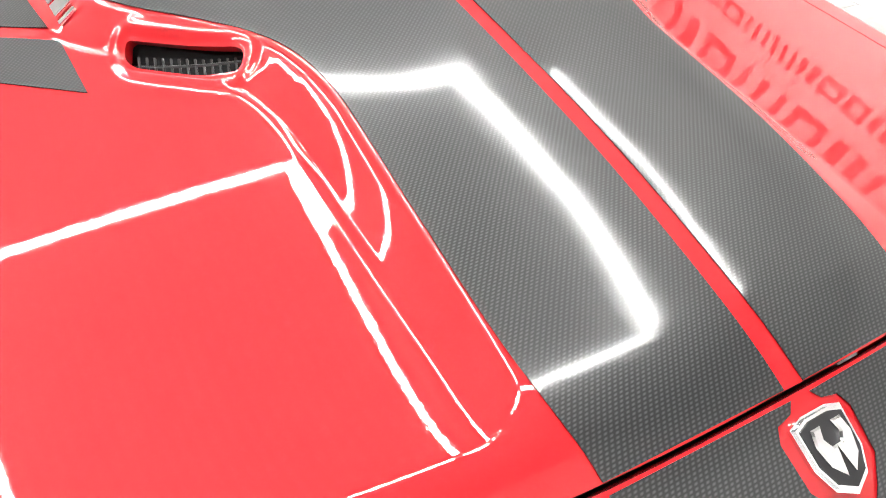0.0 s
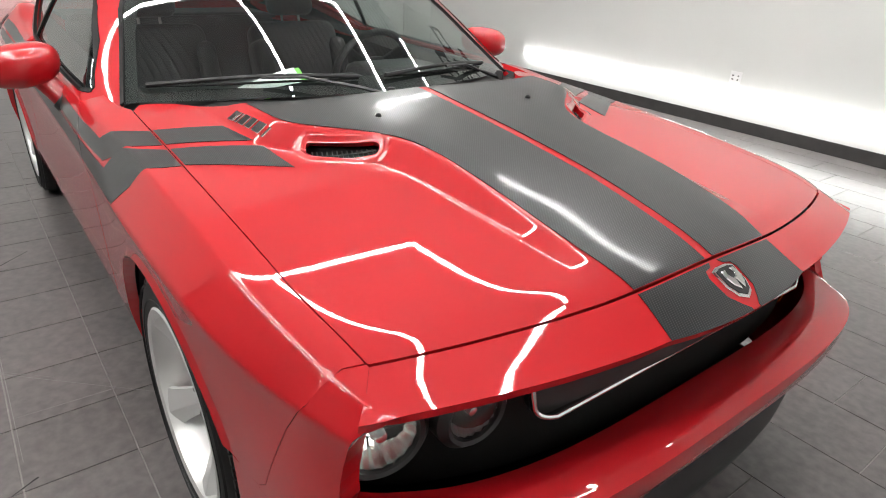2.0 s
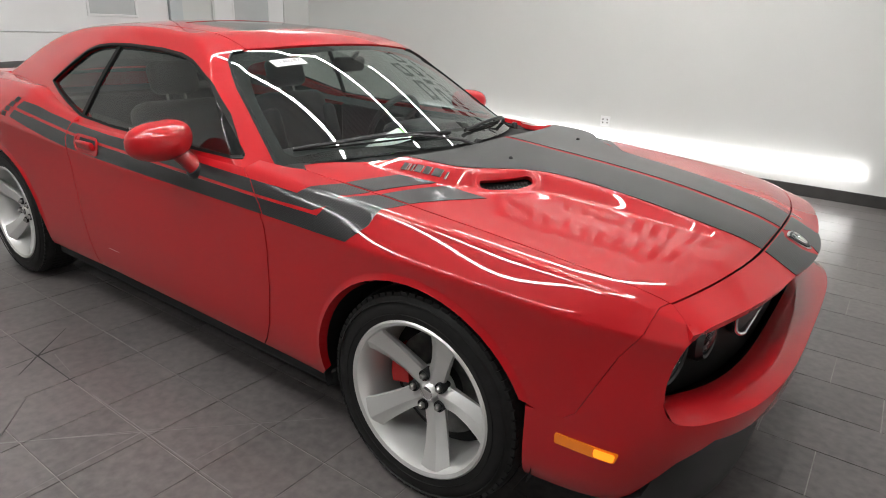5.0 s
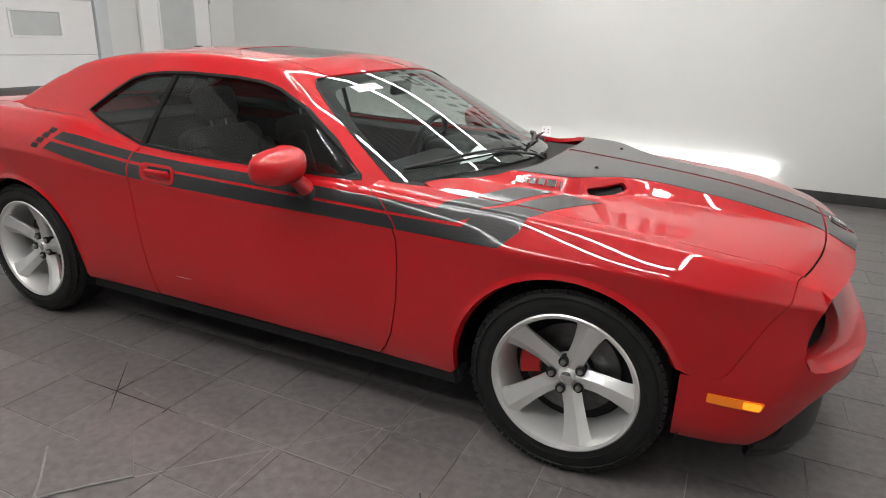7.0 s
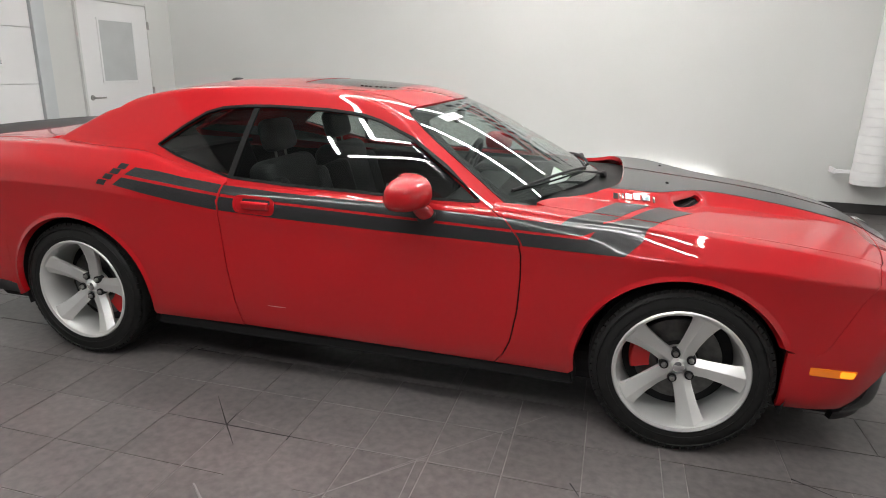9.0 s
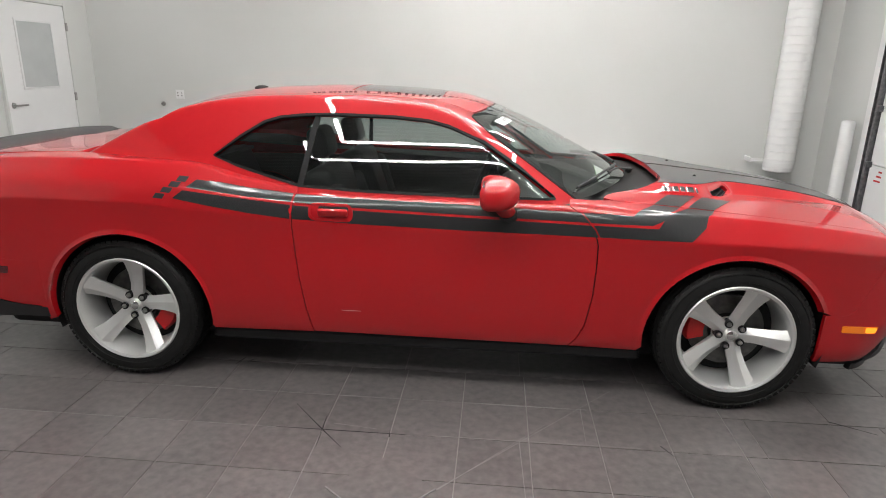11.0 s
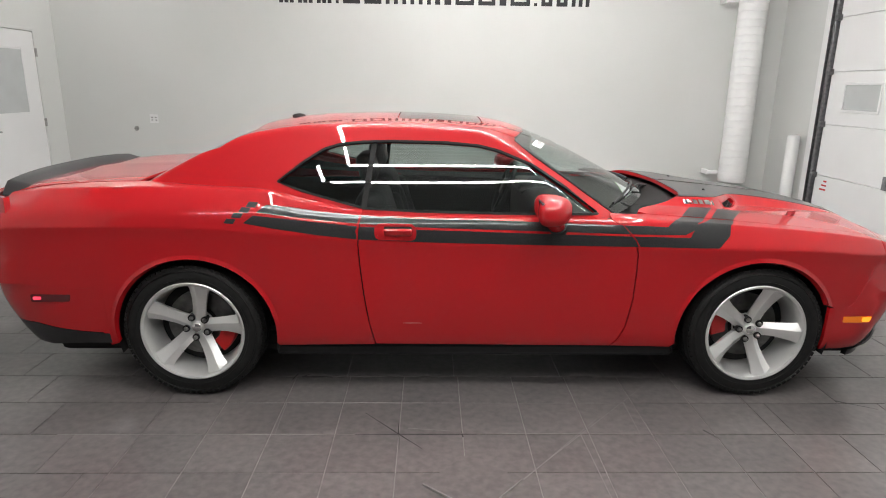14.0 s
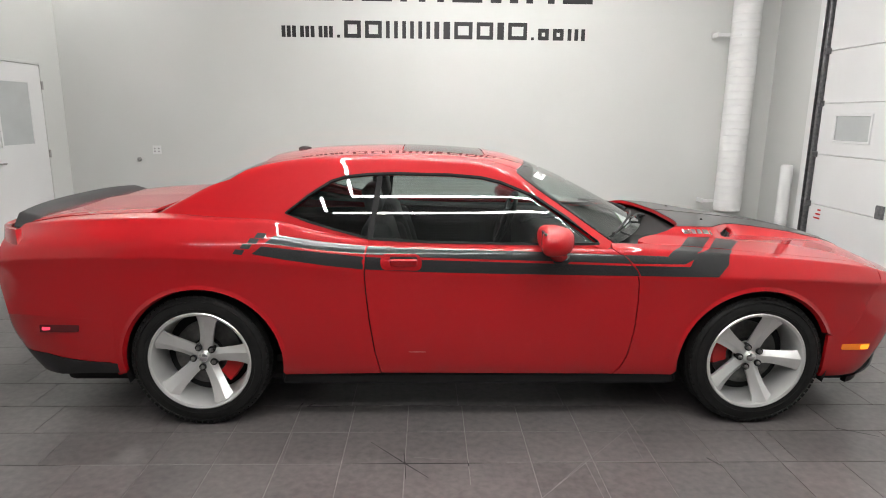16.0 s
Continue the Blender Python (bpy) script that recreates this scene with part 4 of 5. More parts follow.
# ---- wheels ----
def make_wheel():
    w = new("wheel")
    w.parent = car
    prof = [(.255, -.10), (.262, -.118), (.285, -.124), (.315, -.1225), (.338, -.112), (.352, -.098), (.3625, -.075), (.364, 0), (.3625, .075), (.352, .10), (.32, .122), (.27, .12), (.255, .10)]
    part("tyre", lathe(prof, 96), RUBBER, w, "black low-profile tyre", smooth=40)
    rim = [(.262, -.112), (.268, -.119), (.262, -.124), (.250, -.118), (.243, -.100), (.236, -.06), (.228, .0), (.226, .09), (.24, .10), (.25, .10)]
    part("rim", lathe(rim, 96), ALLOY, w, "silver alloy rim lip", smooth=40)
    for k in range(5):
        bm = bmesh.new()
        cols = [(.030, .034, -.050, -.005), (.070, .037, -.054, -.008), (.110, .037, -.060, -.018), (.165, .042, -.077, -.036), (.215, .050, -.098, -.058), (.246, .060, -.112, -.080)]
        rings = []
        for r, hw, yo, yi in cols:
            ring = [(-hw, yo + .018), (-hw + .003, yo + .007), (-hw * .5, yo + .004), (hw * .10, yo - .001), (hw * .22, yo - .001), (hw * .6, yo + .008), (hw, yo + .020), (hw * .75, yi), (-hw * .75, yi)]
            rings.append([bm.verts.new((r, y, c)) for c, y in ring])
        for a, b in zip(rings, rings[1:]):
            for i in range(9):
                bm.faces.new((a[i], a[(i + 1) % 9], b[(i + 1) % 9], b[i]))
        bm.faces.new(rings[0])
        bm.faces.new(rings[-1][::-1])
        bmesh.ops.recalc_face_normals(bm, faces=bm.faces)
        bmesh.ops.transform(bm, matrix=Matrix.Rotation(radians(72 * k), 4, "Y"), verts=bm.verts)
        part("spoke", bm, ALLOY, w, smooth=14)
    part("hub_cap", lathe([(0, -.064), (.024, -.0635), (.028, -.060), (.030, -.055), (.040, -.046), (.066, -.036), (.076, -.02), (.078, 0)], 40), ALLOY, w, "silver hub cap", smooth=30)
    part("badge", lathe([(0, -.0675), (.020, -.067), (.024, -.0635)], 24), CHROME, w, smooth=40)
    for k in range(5):
        a = radians(72 * k + 36)
        well = lathe([(0, -.056), (.0135, -.056), (.0165, -.060), (.0185, -.058), (.0185, -.02)], 20)
        bmesh.ops.translate(well, vec=(.0575 * math.cos(a), 0, .0575 * math.sin(a)), verts=well.verts)
        part("lug_well", well, DARK, w, smooth=40)
        bm = lathe([(0, -.073), (.006, -.072), (.0095, -.067), (.0115, -.056)], 12)
        bmesh.ops.translate(bm, vec=(.0575 * math.cos(a), 0, .0575 * math.sin(a)), verts=bm.verts)
        part("lug_nut", bm, STEEL, w, smooth=20)
    part("valve", tube([(.232, -.085, .01), (.222, -.098, .012)], .004, 8), CHROME, w)
    lugs = bmesh.new()
    for k in range(72):
        turn = Matrix.Rotation(radians(5 * k), 4, "Y")
        box(lugs, (.336, -.1085, -.0115), (.3545, -.070, .0115), 0, 1, m=turn)
        box(lugs, (.361, -.060, -.0125), (.3655, -.006, .0125), 0, 1, m=turn)
        box(lugs, (.361, .006, -.0125), (.3655, .060, .0125), 0, 1, m=turn)
    tagged(part("tread", lugs, RUBBER, w, "tread blocks of the tyre"), kind="stuff")
    for r in (.288, .328):
        part("sidewall_rib", lathe([(r - .002, -.121), (r, -.1262), (r + .002, -.121)], 96), RUBBER, w, smooth=40)
    part("brake_disc", lathe([(.08, .02), (.178, .02), (.178, .045), (.08, .045)], 64, closed=True), ROTOR, w, "dark steel brake disc", smooth=30)
    part("disc_hat", lathe([(0, -.005), (.08, -.005), (.085, .02), (.085, .045)], 40), DARK, w, smooth=30)
    part("backing", lathe([(0, .05), (.225, .05)], 40), DARK, w)
    return w


def caliper(w, turn):
    bm = bmesh.new()
    n = 10
    rings = []
    for k in range(n + 1):
        a = radians(-20 + 40 * k / n)
        c, s = math.cos(a), math.sin(a)
        rings.append([bm.verts.new((r * c, y, r * s)) for r, y in ((.115, -.012), (.188, -.012), (.196, 0), (.196, .07), (.115, .07))])
    for a, b in zip(rings, rings[1:]):
        for i in range(5):
            bm.faces.new((a[i], a[(i + 1) % 5], b[(i + 1) % 5], b[i]))
    bm.faces.new(rings[0])
    bm.faces.new(rings[-1][::-1])
    bmesh.ops.recalc_face_normals(bm, faces=bm.faces)
    bmesh.ops.transform(bm, matrix=Matrix.Rotation(radians(turn), 4, "Y"), verts=bm.verts)
    part("brake_caliper", bm, CALIPER, w, "red brake caliper", smooth=35)


wheel = make_wheel()
made = []
for n, (x, side, phase) in enumerate(((1.473, -1, 1), (-1.473, -1, -8), (1.473, 1, 0), (-1.473, 1, 20))):
    m = pose(x, side * .803, .364, 0, 0, 0 if side < 0 else 180)
    w = copy_thing(wheel, m) if n else wheel
    w.matrix_basis = m
    made.append(w)
    for o in w.children:
        if o.name.split(".")[0] in ("spoke", "lug_nut", "lug_well", "badge", "valve"):
            o.matrix_basis = Matrix.Rotation(radians(phase), 4, "Y")
for w, turn in zip(made, (185, 32, 5, 150)):
    caliper(w, turn)


def wheel_well(x, sgn):
    bm = bmesh.new()
    pts = [p for p in arch(x, 1.03, -30, 210) if p[1] > .2]
    a = [bm.verts.new((px, sgn * .90, pz)) for px, pz in pts]
    b = [bm.verts.new((px, sgn * .50, pz)) for px, pz in pts]
    for i in range(len(pts) - 1):
        bm.faces.new((a[i], a[i + 1], b[i + 1], b[i]))
    bm.faces.new(b)
    part("wheel_well", bm, DARK, car)


for x in (1.473, -1.473):
    for sgn in (1, -1):
        wheel_well(x, sgn)

# ---- stripes and small parts of the car ----
Y_STRIPE = flow((1.0, .565), (1.15, .556), (1.25, .548), (1.325, .533), (1.365, .498), (1.44, .406), (1.48, .361), (1.52, .328), (1.56, .306), (1.62, .290), (1.7, .280), (1.9, .277), (2.1, .267), (2.2, .252), (2.25, .242), (2.3, .246), (2.4, .262), soft=.022)
LINE = .0145


def stripe(name, pts, surface, label="", mirror=False, step=(.03, .03), lift=.0012):
    return sheet(name, [pts], surface, CARBON, car, label, step=step, lift=lift, rim=.0012, mirror=mirror)


for sgn in (-1, 1):
    outer = [(s, sgn * float(Y_STRIPE(s))) for s in np.linspace(HOOD_FRONT - .001, 1.13, 100)]
    rear = [(hood_back(y) + .004, y) for y in np.linspace(sgn * .535, sgn * LINE, 24)]
    inner = [(s, sgn * LINE) for s in np.linspace(1.2, HOOD_FRONT - .001, 60)]
    stripe("hood_stripe", outer + rear + inner, top, "black carbon-look vinyl stripe along the hood", step=(.016, .016), lift=.0025)
    ends = [(brow(y) + .001, sgn * y) for y in np.linspace(LINE, .262, 20)]
    shield = [(s, sgn * w) for s, w in ((2.372, LINE), (2.358, .030), (2.335, .050), (2.290, .054), (2.276, .046), (2.272, .024), (HOOD_FRONT + .01, LINE))]
    out = [(s, sgn * float(Y_STRIPE(s))) for s in np.linspace(HOOD_FRONT + .01, ends[-1][0], 10)]
    stripe("nose_stripe", shield + out + ends[::-1], top, "black carbon-look stripe on the nose", step=(.012, .012), lift=.0025)


def on_band(line, step=.015):
    """A line in (x, z) on the side of the front bumper as (w, z)."""
    ws = np.linspace(.2, .999, 400)
    out = []
    for x, z in dense(line, step):
        xs = front_face(ws, np.full(400, z))[:, 0]
        out.append((float(np.interp(-x, -xs, ws)), z))
    return out


def flank_stripes(mirror):
    kw = dict(mirror=mirror)

    def pts(line):
        return on_skin(line, .015)

    def yu(s, y):
        return (s, u_at_y(s, y))
    st = dict(step=(.025, .25))
    # hood ends of the two stripes
    for a in ([(1.163, -.642), (1.298, -.613), (1.182, -.797), (1.063, -.797)], [(1.338, -.601), (1.479, -.582), (1.333, -.797), (1.218, -.797)]):
        flat = [(s, (y if not mirror else -y)) for s, y in dense(a, .02)]
        stripe("hood_chevron", flat, top, step=(.02, .02), lift=.002)
    b = pts([(1.270, .893), (1.207, .836), (1.1, .836), (.808, .839), (.79, .872), (.773, .892), (.9, .889), (1.063, .885)])
    stripe("fender_stripe", [yu(1.332, .805), (1.300, 10.0)] + b + [(1.155, 10.0), yu(1.215, .805)], skin, "black carbon-look chevron on the fender", **st, **kw)
    a = pts([(1.105, .925), (1.037, .897), (.90, .899), (.765, .902), (.743, .925), (.723, .944), (.85, .940), (.952, .934)])
    stripe("fender_stripe", [yu(1.178, .805), (1.135, 10.0)] + a + [(1.005, 10.0), yu(1.06, .805)], skin, **st, **kw)
    stripe("door_stripe", pts([(.801, .839), (.14, .846), (-.3, .855), (-.602, .868), (-.606, .90), (-.60, .931), (-.3, .917), (.14, .906), (.766, .891), (.784, .87), (.801, .839)])[:-1], skin, "black carbon-look door stripe", **st, **kw)
    stripe("door_stripe", pts([(.759, .902), (.14, .917), (-.3, .928), (-.599, .943), (-.596, .962), (-.588, .980), (-.3, .968), (.14, .961), (.717, .945), (.735, .927), (.759, .902)])[:-1], skin, "black carbon-look door stripe", **st, **kw)
    stripe("quarter_stripe", pts([(-.614, .868), (-.8, .888), (-1.0, .918), (-1.165, .948), (-1.118, .985), (-1.0, .972), (-.8, .950), (-.612, .932)]), skin, "black carbon-look stripe on the rear quarter", **st, **kw)
    stripe("quarter_stripe", pts([(-.61, .944), (-.8, .962), (-1.0, .985), (-1.105, .998), (-1.058, 1.032), (-.95, 1.022), (-.8, 1.0), (-.60, .981)]), skin, "black carbon-look stripe on the rear quarter", **st, **kw)
    # four plain blocks where the lettering stands
    for x, z in ((-1.225, .958), (-1.190, .985), (-1.155, 1.010), (-1.122, 1.034)):
        blk = pts([(x - .034, z - .010), (x + .012, z - .014), (x + .026, z + .009), (x - .020, z + .013), (x - .034, z - .010)])[:-1]
        sheet("lettering_block", [blk], skin, INK, car, step=(.02, .2), lift=.0013, rim=.001, **kw)
    # side markers
    mk = on_band(rounded([(1.938, .456), (2.108, .452), (2.098, .418), (1.938, .424)], .006, 3))
    sheet("side_marker", [mk], front_face, AMBER, car, "amber front side marker lamp", step=(.02, .02), lift=.004, rim=.006, flip=True, **kw)
    mk = on_skin(rounded([(-2.275, .562), (-2.065, .567), (-2.072, .53), (-2.275, .522)], .006, 3), .02, True)
    sheet("side_marker", [mk], skin, REDLENS, car, "red rear side marker lamp", step=(.02, .2), lift=.004, rim=.006, **kw)
    glow = on_skin(rounded([(-2.262, .552), (-2.215, .553), (-2.22, .537), (-2.262, .534)], .007, 4), .02, True)
    sheet("marker_glow", [glow], skin, RED_GLOW, car, step=(.02, .2), lift=.006, rim=0, **kw)
    glow = on_band(rounded([(2.045, .451), (2.10, .449), (2.095, .422), (2.045, .425)], .008, 4))
    sheet("marker_glow", [glow], front_face, AMBER_GLOW, car, step=(.02, .02), lift=.006, rim=0, flip=True, **kw)
    # door handle in its cup
    cup = on_skin(rounded([(-.525, .945), (-.318, .942), (-.315, .862), (-.525, .866)], .036, 7), .012, True)
    cup_in = on_skin(rounded([(-.515, .936), (-.328, .933), (-.325, .871), (-.515, .875)], .03, 7), .012, True)
    sheet("handle_frame", [cup, cup_in], skin, PAINT, car, "red rim of the door handle cup", step=(.02, .2), lift=.005, rim=.006, **kw)
    sheet("handle_cup", [cup_in], skin, PAINT, car, step=(.02, .2), lift=.0018, rim=0, **kw)
    sgn = 1 if mirror else -1
    y0 = sgn * -y_at(-.42, .905)
    bar = boxed((-.478, -.011, -.019), (-.338, .011, .019), .010, 3, m=pose(0, sgn * (abs(y0) + .012), .906, sgn * -16 if sgn < 0 else 16))
    part("door_handle", bar, PAINT, car, "red pull door handle", smooth=40)
    # black sheet on the cup paints the shade behind the handle
    sheet("handle_gap", [on_skin(rounded([(-.478, .932), (-.338, .930), (-.338, .910), (-.478, .912)], .008, 3), .02, True)], skin, DARK, car, step=(.02, .2), lift=.0028, rim=0, **kw)


RED_GLOW = emitter("marker_red_glow", (1.0, .05, .10), 1.3)
AMBER_GLOW = emitter("marker_amber_glow", (1.0, .30, .015), 1.3)
both(flank_stripes)

# hood scoops: dark box with bars behind each opening
for sgn in (-1, 1):
    hole = [(s, -sgn * y) for s, y in SCOOP]
    sheet("scoop_floor", [dense(hole, .02)], top, DARK, car, step=(.02, .02), lift=-.034, rim=0)
    scoop = new("scoop_grille")
    scoop.parent = car
    tagged(scoop, "black honeycomb mesh in the hood scoop")
    for k in range(13):
        f = (k + .5) / 13
        a, b = Vector((1.408 + .094 * f, -.508 + .138 * f)), Vector((1.447 + .085 * f, -.518 + .142 * f))
        q = [top([v.x], [-sgn * v.y])[0] for v in (a, (a + b) / 2, b)]
        part("bar", tube([(p[0], p[1], p[2] - .020) for p in q], .0022, 5), TRIM, scoop)
    for f in (.33, .67):
        a, b = Vector((1.404 + .04 * f, -.51 - .008 * f)), Vector((1.496 + .038 * f, -.366 - .012 * f))
        q = [top([v.x], [-sgn * v.y])[0] for v in (a, a.lerp(b, .33), a.lerp(b, .67), b)]
        part("bar", tube([(p[0], p[1], p[2] - .019) for p in q], .0022, 5), TRIM, scoop)

# hood pins
for sgn in (-1, 1):
    p = top([1.386], [sgn * .286])[0]
    bm = lathe([(0, .011), (.004, .0105), (.0065, .008), (.008, .005), (.009, .002), (.009, -.01)], 20, "Z")
    bmesh.ops.translate(bm, vec=p, verts=bm.verts)
    part("hood_pin", bm, DARK, car, "small black hood washer jet", smooth=40)

# nose badge: a plain chrome shield
centre = top([2.314], [0.0])[0]
ahead = (top([2.33], [0.0])[0] - top([2.298], [0.0])[0])
tilt = math.degrees(math.atan2(ahead[2], ahead[0]))
badge = new("nose_badge")
badge.parent = car
badge.matrix_basis = pose(*(centre + np.array([0, 0, .002])), 0, -tilt, 0)
tagged(badge, "chrome shield badge with a dark field")
shield = [(.047, 0), (.035, -.024), (.01, -.036), (-.034, -.038), (-.040, -.018), (-.040, .018), (-.034, .038), (.01, .036), (.035, .024)]
bm = prism(shield, -.002, .006, "Z")
bmesh.ops.bevel(bm, geom=[e for e in bm.edges if all(v.co.z > 0 for v in e.verts)], offset=.003, segments=2, affect="EDGES")
part("shield", bm, CHROME, badge, smooth=35)
part("field", prism([(x * .84, y * .82) for x, y in shield], .0062, .0072, "Z"), INK, badge)
horn = [(.026, .006), (.012, .020), (-.010, .026), (-.026, .022), (-.026, .008), (-.014, .012), (-.004, .006), (-.004, 0)]
for sgn in (1, -1):
    bm = prism([(x, sgn * y) for x, y in horn], .0072, .012, "Z")
    bmesh.ops.bevel(bm, geom=[e for e in bm.edges if all(v.co.z > .011 for v in e.verts)], offset=.002, segments=1, affect="EDGES")
    part("emblem_half", bm, CHROME, badge, smooth=35)

# chrome letter blocks behind the scoops
for sgn in (-1, 1):
    a, b = Vector((1.150, sgn * .604)), Vector((1.325, sgn * .578))
    for f, w in ((.03, .021), (.125, .006), (.20, .009), (.34, .027), (.53, .026), (.75, .036), (.94, .009)):
        q = a.lerp(b, f)
        p = Vector(top([q.x], [q.y])[0])
        along = (Vector(top([b.x], [b.y])[0]) - Vector(top([a.x], [a.y])[0])).normalized()
        across = (Vector(top([q.x], [q.y + .018])[0]) - Vector(top([q.x], [q.y - .018])[0])).normalized()
        up = along.cross(across).normalized()
        across = up.cross(along)
        m = Matrix.Translation(p) @ Matrix((along, across, up)).transposed().to_4x4()
        part("letter_block", boxed((-w / 2, -.0175, -.001), (w / 2, .0175, .006), .0015, 1, m=m), CHROME, car)

# spoiler on the tail
bm = bmesh.new()
rings = []
for k in range(41):
    y = -.74 + 1.48 * k / 40
    e = abs(y) / .74
    x = -2.42 + .06 * e ** 2.2
    z = 1.092 - .03 * e ** 3
    drop = .035 * max(0, (e - .9) / .1)
    prof = [(.055, -.004), (.02, .008), (-.03, .020), (-.080, .034), (-.090, .033), (-.092, .025), (-.055, .006), (.0, -.008), (.03, -.012)]
    rings.append([bm.verts.new((x + px, y, z + pz * (1 - .5 * max(0, (e - .92) / .08)) - drop)) for px, pz in prof])
for a, b in zip(rings, rings[1:]):
    for i in range(9):
        bm.faces.new((a[i], a[(i + 1) % 9], b[(i + 1) % 9], b[i]))
bm.faces.new(rings[0])
bm.faces.new(rings[-1][::-1])
bmesh.ops.recalc_face_normals(bm, faces=bm.faces)
part("spoiler", bm, MATTE, car, "satin black trunk spoiler", smooth=40)

# pale scuff low on the right door
scuff = on_skin([(-.385, .420), (-.345, .4215), (-.29, .4205), (-.29, .4180), (-.345, .4165), (-.385, .418)], .02, True)
sheet("scuff", [scuff], skin, SCUFF, car, "pale scuff in the door paint", step=(.02, .2), lift=.0006, rim=0)

# roof aerial
p = cabin_top([-1.06], [0.0])[0]
bm = bmesh.new()
bmesh.ops.create_uvsphere(bm, u_segments=20, v_segments=10, radius=1)
bmesh.ops.transform(bm, matrix=Matrix.Translation(p) @ Matrix.Diagonal((.045, .024, .017, 1)), verts=bm.verts)
part("roof_aerial", bm, TRIM, car, "small black aerial pod on the roof", smooth=180)


# mirrors
def door_mirror(sgn):
    m = new("door_mirror")
    m.parent = car
    tagged(m, "red door mirror on a short stalk")
    bm = bmesh.new()
    bmesh.ops.create_uvsphere(bm, u_segments=32, v_segments=20, radius=1)
    for v in bm.verts:
        x, y, z = v.co
        q = 2.6
        k = (abs(x) ** q + abs(y) ** q + abs(z) ** q) ** (-1 / q)
        x, y, z = x * k, y * k, z * k
        x = x * (.105 if x > 0 else .06)
        v.co = (x - .03 * abs(y), sgn * y * .118, z * .069 - .012 * y)
    bmesh.ops.transform(bm, matrix=Matrix.Translation((.335, sgn * 1.008, 1.036)), verts=bm.verts)
    bmesh.ops.recalc_face_normals(bm, faces=bm.faces)
    part("housing", bm, PAINT, m, "glossy red mirror shell", smooth=180)
    part("mirror_glass", boxed((.276, sgn * 1.008 - .085, .985), (.288, sgn * 1.008 + .085, 1.085), .004), CHROME, m)
    part("stalk", tube([(.335, sgn * .965, 1.0), (.358, sgn * .94, .968), (.378, sgn * .918, .940), (.386, sgn * .895, .918)], [.044, .042, .046, .058], 20, .75), PAINT, m, smooth=60)
    part("foot", tube([(.381, sgn * .918, .934), (.388, sgn * .898, .914)], [.055, .064], 20, .72), TRIM, m, smooth=60)


for sgn in (-1, 1):
    door_mirror(sgn)


# wipers
def on_ws(y, back, lift):
    x = ws_foot(y) - back
    p = cabin_top([x], [y])[0]
    return (p[0], p[1], p[2] + lift)


for y0, y1, piv in ((-.72, -.12, -.05), (-.02, .56, .62)):
    w = new("wiper")
    w.parent = car
    tagged(w, "black windshield wiper lying at the foot of the glass")
    ys = np.linspace(y0, y1, 12)
    part("blade", tube([on_ws(y, .055 + .02 * abs(math.sin(k / 11 * 3.14)), .012) for k, y in enumerate(ys)], .007, 6), TRIM, w)
    part("rubber", tube([on_ws(y, .060, .003) for y in ys], .004, 6), SEAL, w)
    mid = .5 * (y0 + y1)
    pv = on_ws(piv, -.03, .0)
    part("arm", tube([pv, (pv[0] - .01, .7 * piv + .3 * mid, pv[2] + .035), on_ws(.3 * piv + .7 * mid, .03, .035), on_ws(mid, .055, .02)], [.014, .010, .008, .006], 8, .6), TRIM, w, smooth=60)
    bm = lathe([(0, .03), (.012, .028), (.018, .015), (.02, -.03)], 16, "Z")
    bmesh.ops.translate(bm, vec=pv, verts=bm.verts)
    part("pivot", bm, TRIM, w, smooth=40)


# ---- inside the car ----
def seat(sgn):
    s = new("front_seat")
    s.parent = car
    tagged(s, "black leather bucket seat with headrest")
    y = sgn * .37
    part("cushion", boxed((-.42, y - .26, .34), (.12, y + .26, .55), .07, 4), LEATHER, s, smooth=50)
    part("backrest", boxed((-.09, -.25, 0), (.09, .25, .60), .07, 4, m=pose(-.42, y, .47, 0, -17, 0)), LEATHER, s, smooth=50)
    for e in (-1, 1):
        part("bolster", boxed((-.04, -.05, .05), (.13, .05, .50), .045, 3, m=pose(-.42, y + e * .22, .47, 0, -17, 0)), LEATHER, s, smooth=50)
    part("headrest", boxed((-.05, -.13, .63), (.05, .13, .80), .045, 4, m=pose(-.42, y, .47, 0, -15, 0)), LEATHER, s, smooth=50)
    for e in (-.05, .05):
        part("post", tube([(-.585, y + e, 1.03), (-.60, y + e, 1.10)], .007, 8), STEEL, s)


for sgn in (-1, 1):
    seat(sgn)
part("rear_bench", boxed((-1.28, -.62, .40), (-.95, .62, .62), .06, 3), LEATHER, car, "black leather rear bench", smooth=50)
part("rear_backrest", boxed((-.08, -.62, 0), (.08, .62, .52), .06, 3, m=pose(-1.28, 0, .52, 0, -22, 0)), LEATHER, car, smooth=50)
part("parcel_shelf", boxed((-1.85, -.62, .98), (-1.38, .62, 1.0)), LEATHER, car)
part("dashboard", boxed((.36, -.78, .62), (.86, .78, .955), .08, 4), TRIM, car, "black dashboard", smooth=50)
part("instrument_hood", boxed((.34, .17, .90), (.62, .57, .99), .05, 3), TRIM, car, smooth=50)
part("cabin_floor", boxed((-1.3, -.76, .30), (.8, .76, .34)), DARK, car)
part("centre_console", boxed((-.5, -.10, .34), (.4, .10, .60), .04, 3), TRIM, car, smooth=50)
wheel_pose = pose(.27, .37, .93, 0, -68, 0)
bm = bmesh.new()
ring = lathe([(.185 + .016 * math.cos(a), .016 * math.sin(a)) for a in np.linspace(0, 2 * math.pi, 12, endpoint=False)], 48, "Z", closed=True)
bmesh.ops.transform(ring, matrix=wheel_pose, verts=ring.verts)
steer = new("steering_wheel")
steer.parent = car
